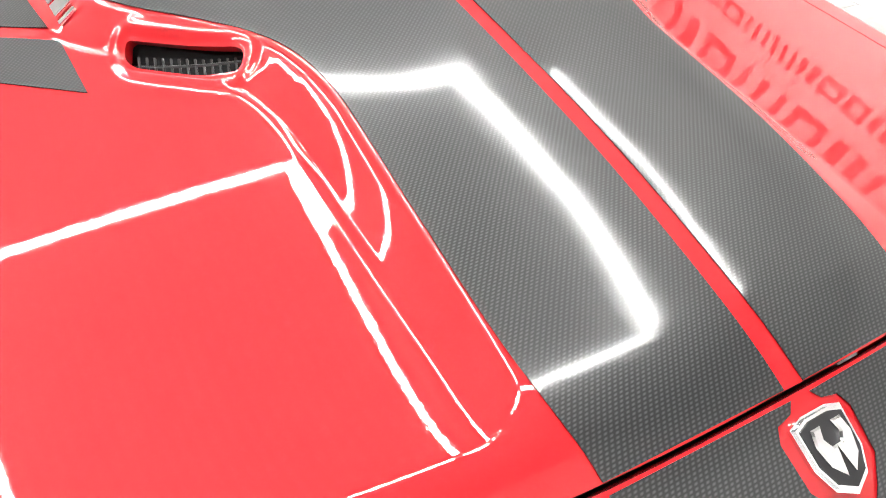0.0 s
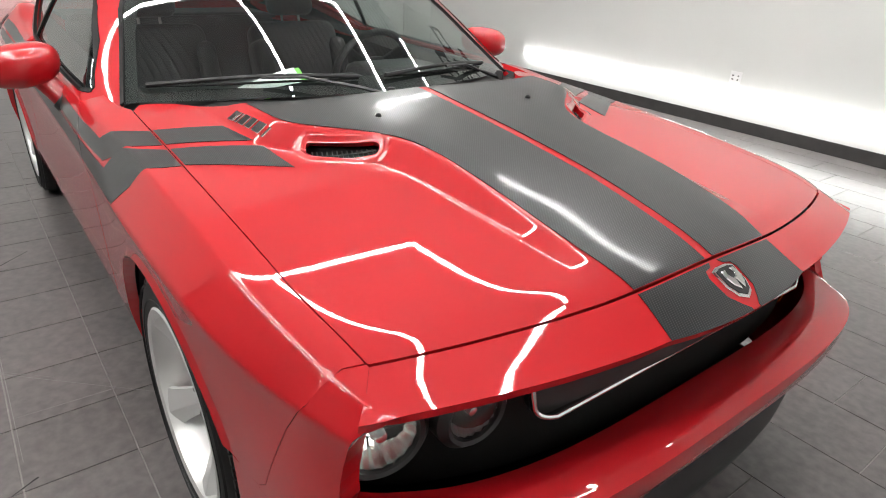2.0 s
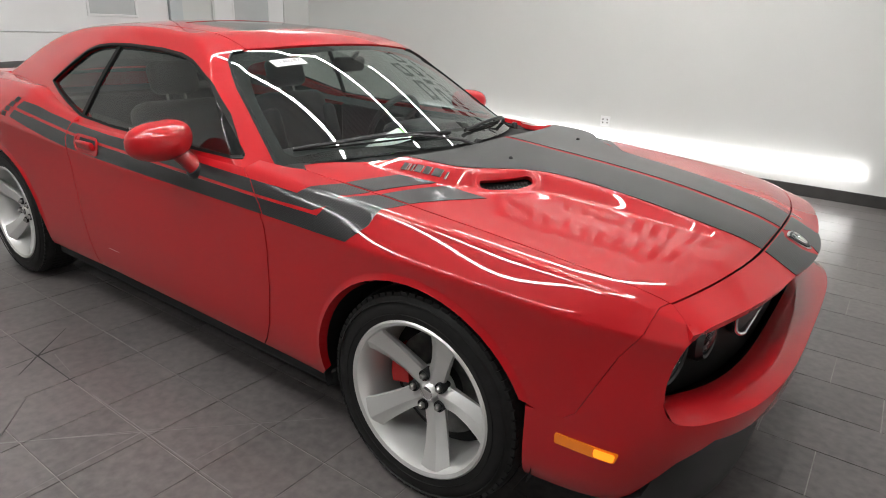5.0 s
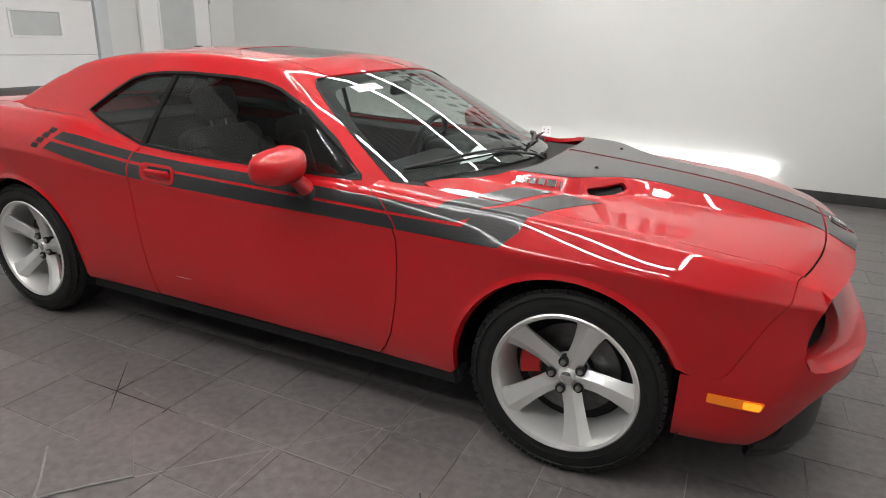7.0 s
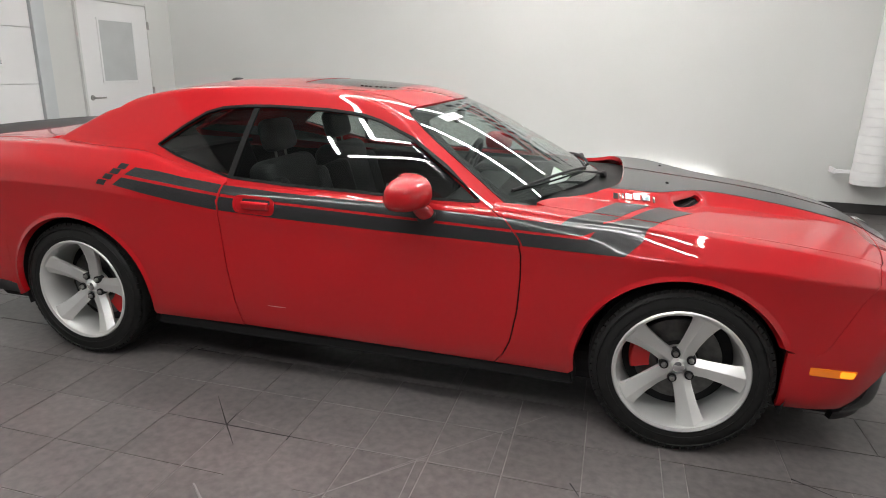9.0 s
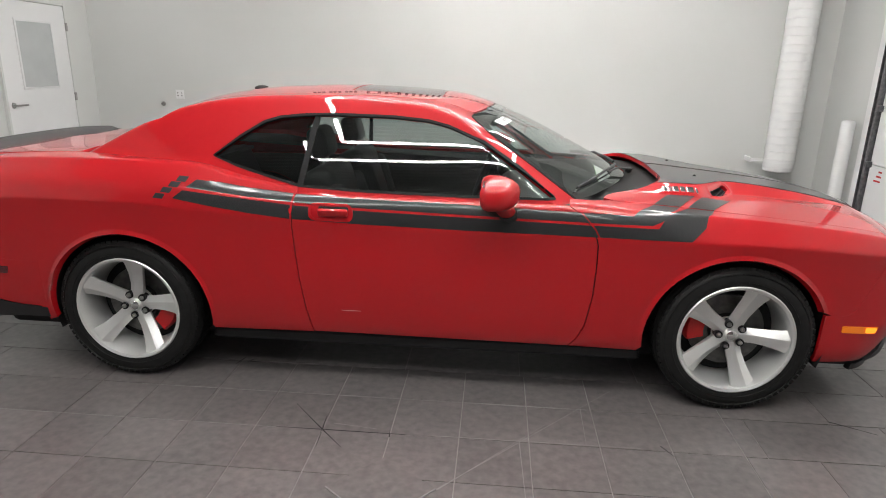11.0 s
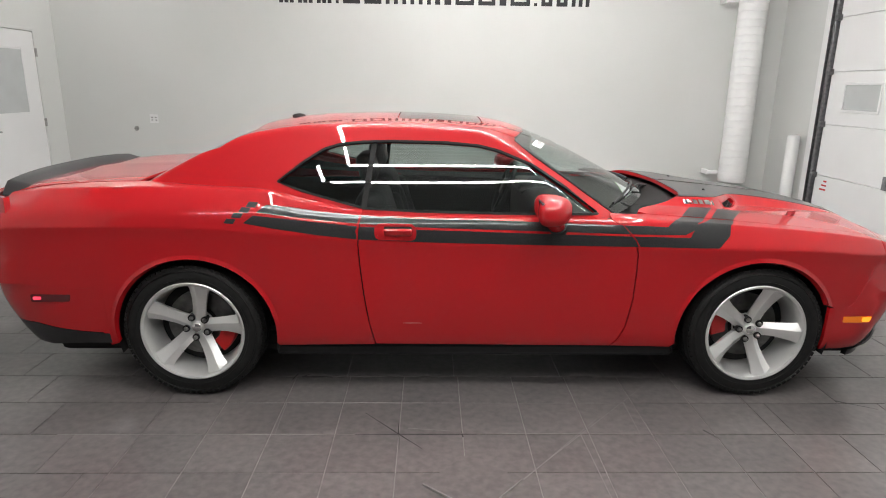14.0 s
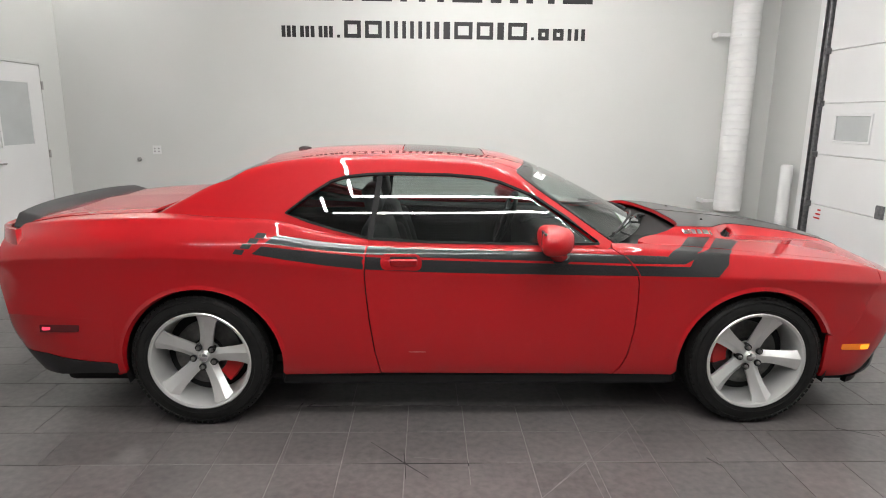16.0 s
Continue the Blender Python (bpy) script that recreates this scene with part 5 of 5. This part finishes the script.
tagged(steer, "black leather steering wheel")
part("wheel_rim", ring, LEATHER, steer, smooth=180)
part("boss", boxed((-.06, -.06, -.02), (.06, .06, .02), .02, 3, m=wheel_pose), TRIM, steer, smooth=50)
for a in (0, 125, 235):
    part("wheel_spoke", boxed((.05, -.018, -.008), (.18, .018, .008), .005, 2, m=wheel_pose @ Matrix.Rotation(radians(a + 180), 4, "Z")), TRIM, steer)
bm = boxed((-.02, -.11, -.035), (.02, .11, .035), .018, 3, m=pose(.30, 0, 1.275, 0, 12, 8))
part("inside_mirror", bm, TRIM, car, "black inside mirror on the windshield", smooth=50)
part("mirror_mount", tube([(.32, 0, 1.30), (.36, 0, 1.335)], .010, 8), TRIM, car)
for sgn in (-1, 1):
    part("door_inner", boxed((-.55, sgn * .80 - .02, .45), (.62, sgn * .80 + .02, .955), .02, 2), TRIM, car, smooth=50)


def glass_card(name, x0, x1, y0, y1, mat, label="", lift=-.016, slant=0.0):
    d = slant * (y1 - y0) / 2
    return sheet(name, [dense([(x0 - d, y0), (x0 + d, y1), (x1 + d, y1), (x1 - d, y0)], .04)], cabin_top, mat, car, label, step=(.05, .05), lift=lift, rim=.001)


glass_card("stock_sticker", .335, .385, -.485, -.355, PAPER, "white windshield sticker with handwritten numbers", lift=-.003, slant=.34)
glass_card("dash_paper", .862, .945, -.56, -.29, PAPER, "white paper sheet on the dashboard behind the glass", lift=-.02)
glass_card("dash_card", .864, .947, -.50, -.272, GREEN, "green card under the paper", lift=-.024)
p0 = cabin_top([.325], [-.48])[0]
p1 = cabin_top([.365], [-.36])[0]
up = Vector(cabin_top([.37], [-.42])[0] - cabin_top([.345], [-.42])[0]).normalized() * -1
ac = Vector(p1 - p0).normalized()
nr = ac.cross(up).normalized()
cu = bpy.data.curves.new("sticker_number", "FONT")
cu.body, cu.size, cu.extrude, cu.align_x = "130282", .034, .0002, "CENTER"
txt = new("sticker_number", cu)
txt.data.materials.append(INK)
mm = Matrix((ac, up, nr)).transposed().to_4x4()
mm.translation = Vector(cabin_top([.372], [-.42])[0]) + nr * .003
txt.parent = car
txt.matrix_basis = mm

# ---- the room and its things ----
build_shell()


H_LED = 4.0


def led(x0, y0, x1, y1, glow=TUBE):
    w, z = .020, H_LED
    t = new("led_tube")
    tagged(t, "white linear LED tube hung on thin rods below the ceiling", "light fixture", "ceiling tubes")
    lo, hi = (min(x0, x1) - (w if x0 == x1 else 0), min(y0, y1) - (w if y0 == y1 else 0)), (max(x0, x1) + (w if x0 == x1 else 0), max(y0, y1) + (w if y0 == y1 else 0))
    part("diffuser", boxed((*lo, z - .022), (*hi, z)), glow, t)
    part("housing", boxed((lo[0], lo[1], z + .002), (hi[0], hi[1], z + .05)), DOORPAINT, t)
    for f in (.15, .85):
        x, y = x0 + f * (x1 - x0), y0 + f * (y1 - y0)
        part("rod", tube([(x, y, z + .05), (x, y, CEIL + .04)], .004, 6), GALV, t)


X0, X1 = -1.25, 2.2
for y, a, b in ((-2.85, -1.6, X1), (-2.36, X0, X1), (.15, X0, X1), (1.8, X0, X1)):
    led(a, y, b, y)
led(X0 + .1, 3.05, X1, 3.05, TUBE_DIM)
# unseen row added behind the camera to brighten the car's flank
led(-3.4, -4.7, X1, -4.7)
# added tube, not a known fixture: lifts the brightness of the west wall
led(-4.7, 3.7, -4.7, 4.6)
for x, a, b in ((X0, -2.32, .11), (X0, .19, 1.76), (X1 + .08, -2.32, .11), (X1 + .08, .19, 1.76), (-1.7, -2.8, -2.36)):
    led(x, a, x, b)

# strip light low on the back wall
strip = new("wall_strip_light")
tagged(strip, "long white LED strip fixed low on the wall", "light fixture")
part("glow", boxed((-3.1, Y_BACK - .04, .285), (2.32, Y_BACK - .009, .309), .006, 2), STRIP, strip)
part("channel", boxed((-3.1, Y_BACK - .008, .272), (2.32, Y_BACK - .001, .322), .002), DOORPAINT, strip)


# wall lettering as plain shapes: open frames, pairs and rows of bars
def sign(name, label, x0, x1, z0, height, marks, gap):
    """marks: (shape, width, height share); the widths are scaled to fill x0 to x1."""
    ob = new(name)
    tagged(ob, label, "wall sign")
    scale = (x1 - x0 - gap * (len(marks) - 1)) / sum(w for _, w, _ in marks)
    x = x0
    for shape, w, h in marks:
        w, h, st = w * scale, h * height, .23 * height
        bm = bmesh.new()
        spots = {"bar": [(0, 0, w, h)], "pair": [(0, 0, st, h), (w - st, 0, w, h)], "three": [(0, 0, st, h), (w / 2 - st / 2, 0, w / 2 + st / 2, h), (w - st, 0, w, h)],
                 "frame": [(0, 0, st, h), (w - st, 0, w, h), (st, 0, w - st, st), (st, h - st, w - st, h)]}[shape]
        for a, c, b, d in spots:
            box(bm, (x + a, Y_BACK - .006, z0 + c), (x + b, Y_BACK, z0 + d), .0015, 1)
        part("letter_shape", bm, INK, ob)
        x += w + gap


F, P, B, T = "frame", "pair", "bar", "three"
small = [(T, .17, .66)] * 3 + [(B, .035, .17)]
sign("address_sign", "black lettering low on the white wall", -2.23, 1.83, 2.634, .220, small + [(F, .20, 1), (F, .20, 1), (T, .24, 1), (T, .24, 1), (B, .06, 1), (B, .08, 1), (F, .22, 1), (F, .20, 1), (B, .08, 1), (F, .23, 1)] + [(B, .035, .17), (F, .13, .68), (F, .13, .68), (T, .21, .68)], .055)
sign("name_sign", "large black lettering on the white wall", -2.55, 1.91, 3.10, .39, [(F, .46, 1), (F, .36, .8), (B, .13, .95), (F, .36, .8), (T, .52, .8), (F, .36, .8), (B, .13, .95), (B, .10, 1), (P, .34, .8), (F, .36, .8)], .11)
sign("top_sign", "largest black lettering high on the white wall", -2.01, 1.42, 3.68, .45, [(F, .44, 1), (F, .44, 1), (T, .56, 1), (T, .56, 1), (B, .12, 1), (B, .14, 1)], .14)


# ---- doors and fittings ----
def man_door():
    d = new("door_1")
    tagged(d, "closed white door with a frosted window and lever", "door", kind="structure")
    x = X_LEFT
    part("leaf", boxed((x + .001, 3.07, .01), (x + .035, 4.22, 2.19), .003), DOORPAINT, d)
    for y0, y1, z0, z1 in ((3.035, 3.065, 0, 2.235), (4.226, 4.256, 0, 2.235), (3.066, 4.225, 2.197, 2.235)):
        part("casing", boxed((x + .001, y0, z0), (x + .042, y1, z1), .004), WALL, d)
    part("pane", boxed((x + .036, 3.37, 1.24), (x + .040, 3.94, 1.97)), FROST, d, "frosted grey window pane")
    for y0, y1, z0, z1 in ((3.34, 3.369, 1.21, 2.0), (3.941, 3.97, 1.21, 2.0), (3.37, 3.94, 1.971, 2.0), (3.37, 3.94, 1.21, 1.239)):
        part("bead", boxed((x + .036, y0, z0), (x + .046, y1, z1), .002), DOORPAINT, d)
    for z in (.25, 1.10, 1.95):
        part("hinge", boxed((x + .036, 4.215, z - .05), (x + .056, 4.245, z + .05), .004), STEEL, d, "steel hinge")
    rose = lathe([(0, .05), (.028, .048), (.034, .036)], 24, "X")
    bmesh.ops.translate(rose, vec=(x, 3.14, 1.04), verts=rose.verts)
    part("rose", rose, STEEL, d, smooth=40)
    part("lever", tube([(x + .05, 3.14, 1.04), (x + .085, 3.14, 1.04), (x + .09, 3.18, 1.04), (x + .09, 3.30, 1.04)], .011, 10), STEEL, d, "steel door lever", smooth=60)


def overhead_door(name, x, face, y0, y1, win):
    """Sectional door on the wall at x, its face towards +x or -x."""
    d = new(name)
    tagged(d, "closed white sectional overhead door with small windows", "garage door", kind="structure")

    def slabs(part_name, a, b, ya, yb, za, zb, mat, label="", bevel=.004):
        lo, hi = sorted((x + face * a, x + face * b))
        return part(part_name, boxed((lo, ya, za), (hi, yb, zb), bevel, 1), mat, d, label)
    for k in range(6):
        slabs("section", .001, .040, y0, y1, .03 + .597 * k, .03 + .597 * (k + 1) - .005, DOORPAINT, bevel=.006)
    for ya, yb, za, zb in win:
        slabs("pane", .041, .044, ya + .03, yb - .03, za + .03, zb - .03, FROST, "small frosted door window")
        for a, b, c, e in ((ya, yb, za, za + .029), (ya, yb, zb - .029, zb), (ya, ya + .029, za + .03, zb - .03), (yb - .029, yb, za + .03, zb - .03)):
            slabs("frame", .041, .056, a, b, c, e, DOORPAINT)
    slabs("sill_seal", .001, .045, y0, y1, .0, .028, SEAL)
    return slabs


def track(slabs, ya, yb, side):
    slabs("track", .02, .075, ya, ya + .010, .0, 3.7, GALV, "dark galvanised door track")
    slabs("track", .065, .075, ya + .011, ya + .045, .0, 3.7, GALV)
    # flat black plate gives the gap its shade; the galvanised angle follows
    slabs("track_angle", .002, .010, ya + .05, yb, .0, 3.7, DARK, "dark gap beside the door track")
    slabs("track_angle", .011, .055, yb - .012, yb - .004, .0, 3.7, GALV)
    for k in range(1, 6):
        z = .03 + .597 * k
        slabs("roller_hinge", .041, .10, min(ya, yb) - .06 if side < 0 else max(ya, yb), (min(ya, yb) if side < 0 else max(ya, yb) + .06), z - .035, z + .03, GALV, "steel roller hinge")


FROST = painted("frosted_pane", (.46, .48, .48), (.50, .52, .52), 4, .35)
man_door()
sl = overhead_door("door_2", X_RIGHT, -1, .2, 3.50, [(2.59, 3.22, 1.37, 1.70), (1.2, 1.83, 1.37, 1.70)])
track(sl, 3.52, 3.66, -1)
slab("trim_east", (X_RIGHT - .03, 3.70, 0), (X_RIGHT - .001, 3.80, 3.7), DOORPAINT, "white door jamb trim", "trim", .003)
part("latch", boxed((X_RIGHT - .07, 2.22, .62), (X_RIGHT - .041, 2.33, .76), .006), GALV, bpy.data.objects["door_2"], "steel hinge plate")
for k in range(3):
    part("notice_bar", boxed((X_RIGHT - .0425, 3.26, .455 + .05 * k), (X_RIGHT - .0411, 3.38 - .03 * k, .475 + .05 * k)), CALIPER, bpy.data.objects["door_2"], "faded red notice line")
overhead_door("door_3", X_LEFT, 1, -1.2, 2.40, [(1.41, 2.0, 1.40, 1.70), (-.2, .39, 1.40, 1.70)])
slab("trim_west", (X_LEFT + .001, 2.42, 0), (X_LEFT + .06, 2.59, 3.7), painted("grey_jamb", (.50, .53, .54), (.54, .57, .58), 4, .5), "grey steel door jamb", "trim", .004)
slab("baseboard_west", (X_LEFT, 4.32, 0), (X_LEFT + .012, Y_BACK - .013, .115), BASE, "black vinyl baseboard", "baseboard", .003)
slab("baseboard_east", (X_RIGHT - .012, 3.81, 0), (X_RIGHT, Y_BACK - .013, .115), BASE, "black vinyl baseboard", "baseboard", .003)

# big insulated pipe
pipe = new("insulated_pipe")
tagged(pipe, "thick white wrapped pipe strapped along the wall corner", "pipe")
prof = [(0, .37), (.16, .37), (.172, .38)]
for k in range(52):
    z = .42 + .098 * k
    prof += [(.1735, z), (.1775, z + .012), (.1765, z + .06), (.1745, z + .092)]
prof.append((.175, CEIL + .03))
bm = lathe(prof, 48, "Z")
bmesh.ops.translate(bm, vec=(3.91, 4.53, 0), verts=bm.verts)
part("jacket", bm, PIPEWRAP, pipe, "white spiral pipe jacket", smooth=12)
for z in (.50, 2.72):
    bm = lathe([(.178, z - .018), (.182, z - .018), (.182, z + .018), (.178, z + .018)], 48, "Z", closed=True)
    bmesh.ops.translate(bm, vec=(3.91, 4.53, 0), verts=bm.verts)
    part("strap", bm, DOORPAINT, pipe, smooth=40)
    part("bracket", boxed((3.57, 4.56, z - .02), (3.74, 4.58, z + .02), .003), DOORPAINT, pipe)
    part("bracket_foot", boxed((3.565, 4.56, z - .03), (3.585, Y_BACK - .001, z + .03), .003), DOORPAINT, pipe)

bm = lathe([(0, 1.06), (.05, 1.058), (.066, 1.05), (.074, 1.03), (.075, 0), (.0, 0)], 40, "Z")
bmesh.ops.translate(bm, vec=(4.33, 3.90, 0), verts=bm.verts)
tagged(part("bollard", bm, PIPEWRAP, smooth=50), "white painted steel bollard beside the overhead door", "bollard")


def outlet(x, z):
    o = new("wall_outlet")
    tagged(o, "white double wall outlet plate", "outlet", "wall outlets")
    y = Y_BACK
    part("plate", boxed((x - .058, y - .008, z - .058), (x + .058, y - .0005, z + .058), .004), DOORPAINT, o)
    for dx in (-.027, .027):
        part("socket", boxed((x + dx - .018, y - .011, z - .035), (x + dx + .018, y - .0085, z + .035), .003), PIPEWRAP, o)
        for dz in (-.018, .018):
            part("slot", boxed((x + dx - .008, y - .0118, z + dz - .006), (x + dx + .008, y - .0112, z + dz + .006)), DARK, o)


outlet(-4.0, 1.13)
outlet(-.26, .49)
bm = lathe([(0, -.045), (.014, -.043), (.022, -.028), (.02, -.012), (.032, -.004), (.032, 0)], 28, "Y")
bmesh.ops.translate(bm, vec=(-4.25, Y_BACK, 1.0), verts=bm.verts)
tagged(part("wall_stop", bm, STEEL, smooth=50), "round steel door stop on the wall", "door stop")


# ---- floor ----
def build_floor():
    base = slab("floor", (X_LEFT - .2, Y_FRONT - .2, -.12), (X_RIGHT + .2, Y_BACK + .2, -.004), GROUT, "grey stone-look tile floor with thin joints", "floor")
    gap = .004
    shapes = {}
    for w in (TILE, 2 * TILE):
        bm = boxed((-w / 2 + gap / 2, -TILE / 2 + gap / 2, -.0035), (w / 2 - gap / 2, TILE / 2 - gap / 2, 0), .0008, 1)
        me = bpy.data.meshes.new("floor_tile")
        bm.to_mesh(me)
        bm.free()
        me.materials.append(FLOORTILE)
        shapes[w] = me
    verts, faces, near = [], [], []

    def lay(cx, cy, w):
        lo, hi = max(cx - w / 2, X_LEFT), min(cx + w / 2, X_RIGHT)
        if hi - lo < .03:
            return
        if -2.5 < cx < 2.9 and -2.35 < cy < -.6 and hi - lo > w - .01:
            near.append((cx, cy, w))
            return
        k, a, b = len(verts), gap / 2, TILE / 2 - gap / 2
        corners = [(lo + a, cy - b), (hi - a, cy - b), (hi - a, cy + b), (lo + a, cy + b)]
        verts.extend([(x, y, -.0035) for x, y in corners] + [(x, y, 0) for x, y in corners])
        faces.extend([(k + 4, k + 5, k + 6, k + 7), (k, k + 1, k + 5, k + 4), (k + 1, k + 2, k + 6, k + 5), (k + 2, k + 3, k + 7, k + 6), (k + 3, k, k + 4, k + 7)])

    for j in range(-17, 21):
        cy = OY + (j + .5) * TILE
        if not Y_FRONT - .1 < cy < Y_BACK + .05:
            continue
        start = OX - 5.7 * TILE - .6825 * TILE * j
        small = (OX - 4 * TILE, OX + 6 * TILE) if j < 2 else None
        if small:
            x = small[0]
            while x < small[1] - .01:
                lay(x + TILE / 2, cy, TILE)
                x += TILE
            edges = [(X_LEFT, small[0]), (small[1], X_RIGHT)]
        else:
            edges = [(X_LEFT, X_RIGHT)]
        for lo, hi in edges:
            k = math.floor((lo - start) / (2 * TILE))
            x = start + 2 * TILE * k
            while x < hi:
                a, b = max(x, lo), min(x + 2 * TILE, hi)
                if b - a > .02:
                    cut(lay, verts, faces, a, b, cy, gap, near)
                x += 2 * TILE
    for cx, cy, w in near:
        ob = new("floor_tile", shapes[w])
        ob.location = (cx, cy, 0)
        ob.parent = base
    rest = mesh_object("floor_tiles", verts, faces, FLOORTILE, base)
    tagged(rest, kind="stuff")
    return base


def cut(lay, verts, faces, a, b, cy, gap, near):
    """A whole long tile, or what is left of one."""
    if b - a > 2 * TILE - .01:
        lay((a + b) / 2, cy, 2 * TILE)
        return
    k, g, h = len(verts), gap / 2, TILE / 2 - gap / 2
    corners = [(a + g, cy - h), (b - g, cy - h), (b - g, cy + h), (a + g, cy + h)]
    verts.extend([(x, y, -.0035) for x, y in corners] + [(x, y, 0) for x, y in corners])
    faces.extend([(k + 4, k + 5, k + 6, k + 7), (k, k + 1, k + 5, k + 4), (k + 1, k + 2, k + 6, k + 5), (k + 2, k + 3, k + 7, k + 6), (k + 3, k, k + 4, k + 7)])


OX, OY = -.391, -1.30
floor = build_floor()


# chalk and blade marks on the tiles, a lifted cut-out piece
def scratch(x0, y0, x1, y1, w, mat, name="floor_scratch"):
    d = Vector((x1 - x0, y1 - y0)).normalized()
    n = Vector((-d.y, d.x)) * w / 2
    v = [(x0 - n.x, y0 - n.y, .0006), (x1 - n.x * .3, y1 - n.y * .3, .0006), (x1 + n.x * .3, y1 + n.y * .3, .0006), (x0 + n.x, y0 + n.y, .0006)]
    mesh_object(name, v + [(x, y, -.001) for x, y, _ in v], [(0, 1, 2, 3), (4, 7, 6, 5), (0, 4, 5, 1), (1, 5, 6, 2), (2, 6, 7, 3), (3, 7, 4, 0)], mat, floor)


MARK = material("black_scuff", (.012, .012, .012), rough=.7)
PALE = painted("pale_scratch", (.19, .185, .18), (.24, .235, .23), 40, .7)
for a in ((-.391, -1.30, -.60, -1.302), (-.391, -1.30, -.02, -1.299), (-.391, -1.30, -.40, -1.195), (-.391, -1.30, -.384, -1.43), (-.391, -1.30, -.57, -1.10), (-.391, -1.30, -.28, -1.42), (-.086, -1.325, -.09, -1.275), (1.09, -1.26, 1.13, -1.33), (-.97, -.70, -.80, -.70), (-.96, -.69, -.93, -.66), (1.93, -.97, 2.1, -1.06), (-1.0, -.66, -1.02, -.74)):
    scratch(*a, .006, MARK)
for a in ((.145, -1.66, .95, -.80), (.155, -1.655, .60, -1.15), (-.35, -1.245, -.15, -1.27), (-.39, -1.3, -.39, -1.9), (.48, -1.29, .50, -1.9), (-.99, -1.0, -.98, -1.29), (.78, -.99, .77, -1.29), (-2.0, -1.302, -.6, -1.303), (-1.4, -1.0, .8, -.995), (.1, -1.295, 1.0, -1.288)):
    scratch(*a, .004, PALE)
bm = prism([(-.074, -1.47), (-.269, -1.687), (-.045, -1.885), (.145, -1.655)], .0004, .004, "Z")
part("cut_tile_piece", bm, FLOORTILE, floor, "loose cut piece of grey tile")
part("torn_edge", tube([(-.272, -1.69, .004), (-.20, -1.75, .006), (-.12, -1.815, .005), (-.045, -1.889, .006)], .005, 6), PALE, floor)
part("torn_edge", tube([(-.045, -1.889, .005), (.05, -1.77, .006), (.149, -1.657, .004)], .004, 6), PALE, floor)
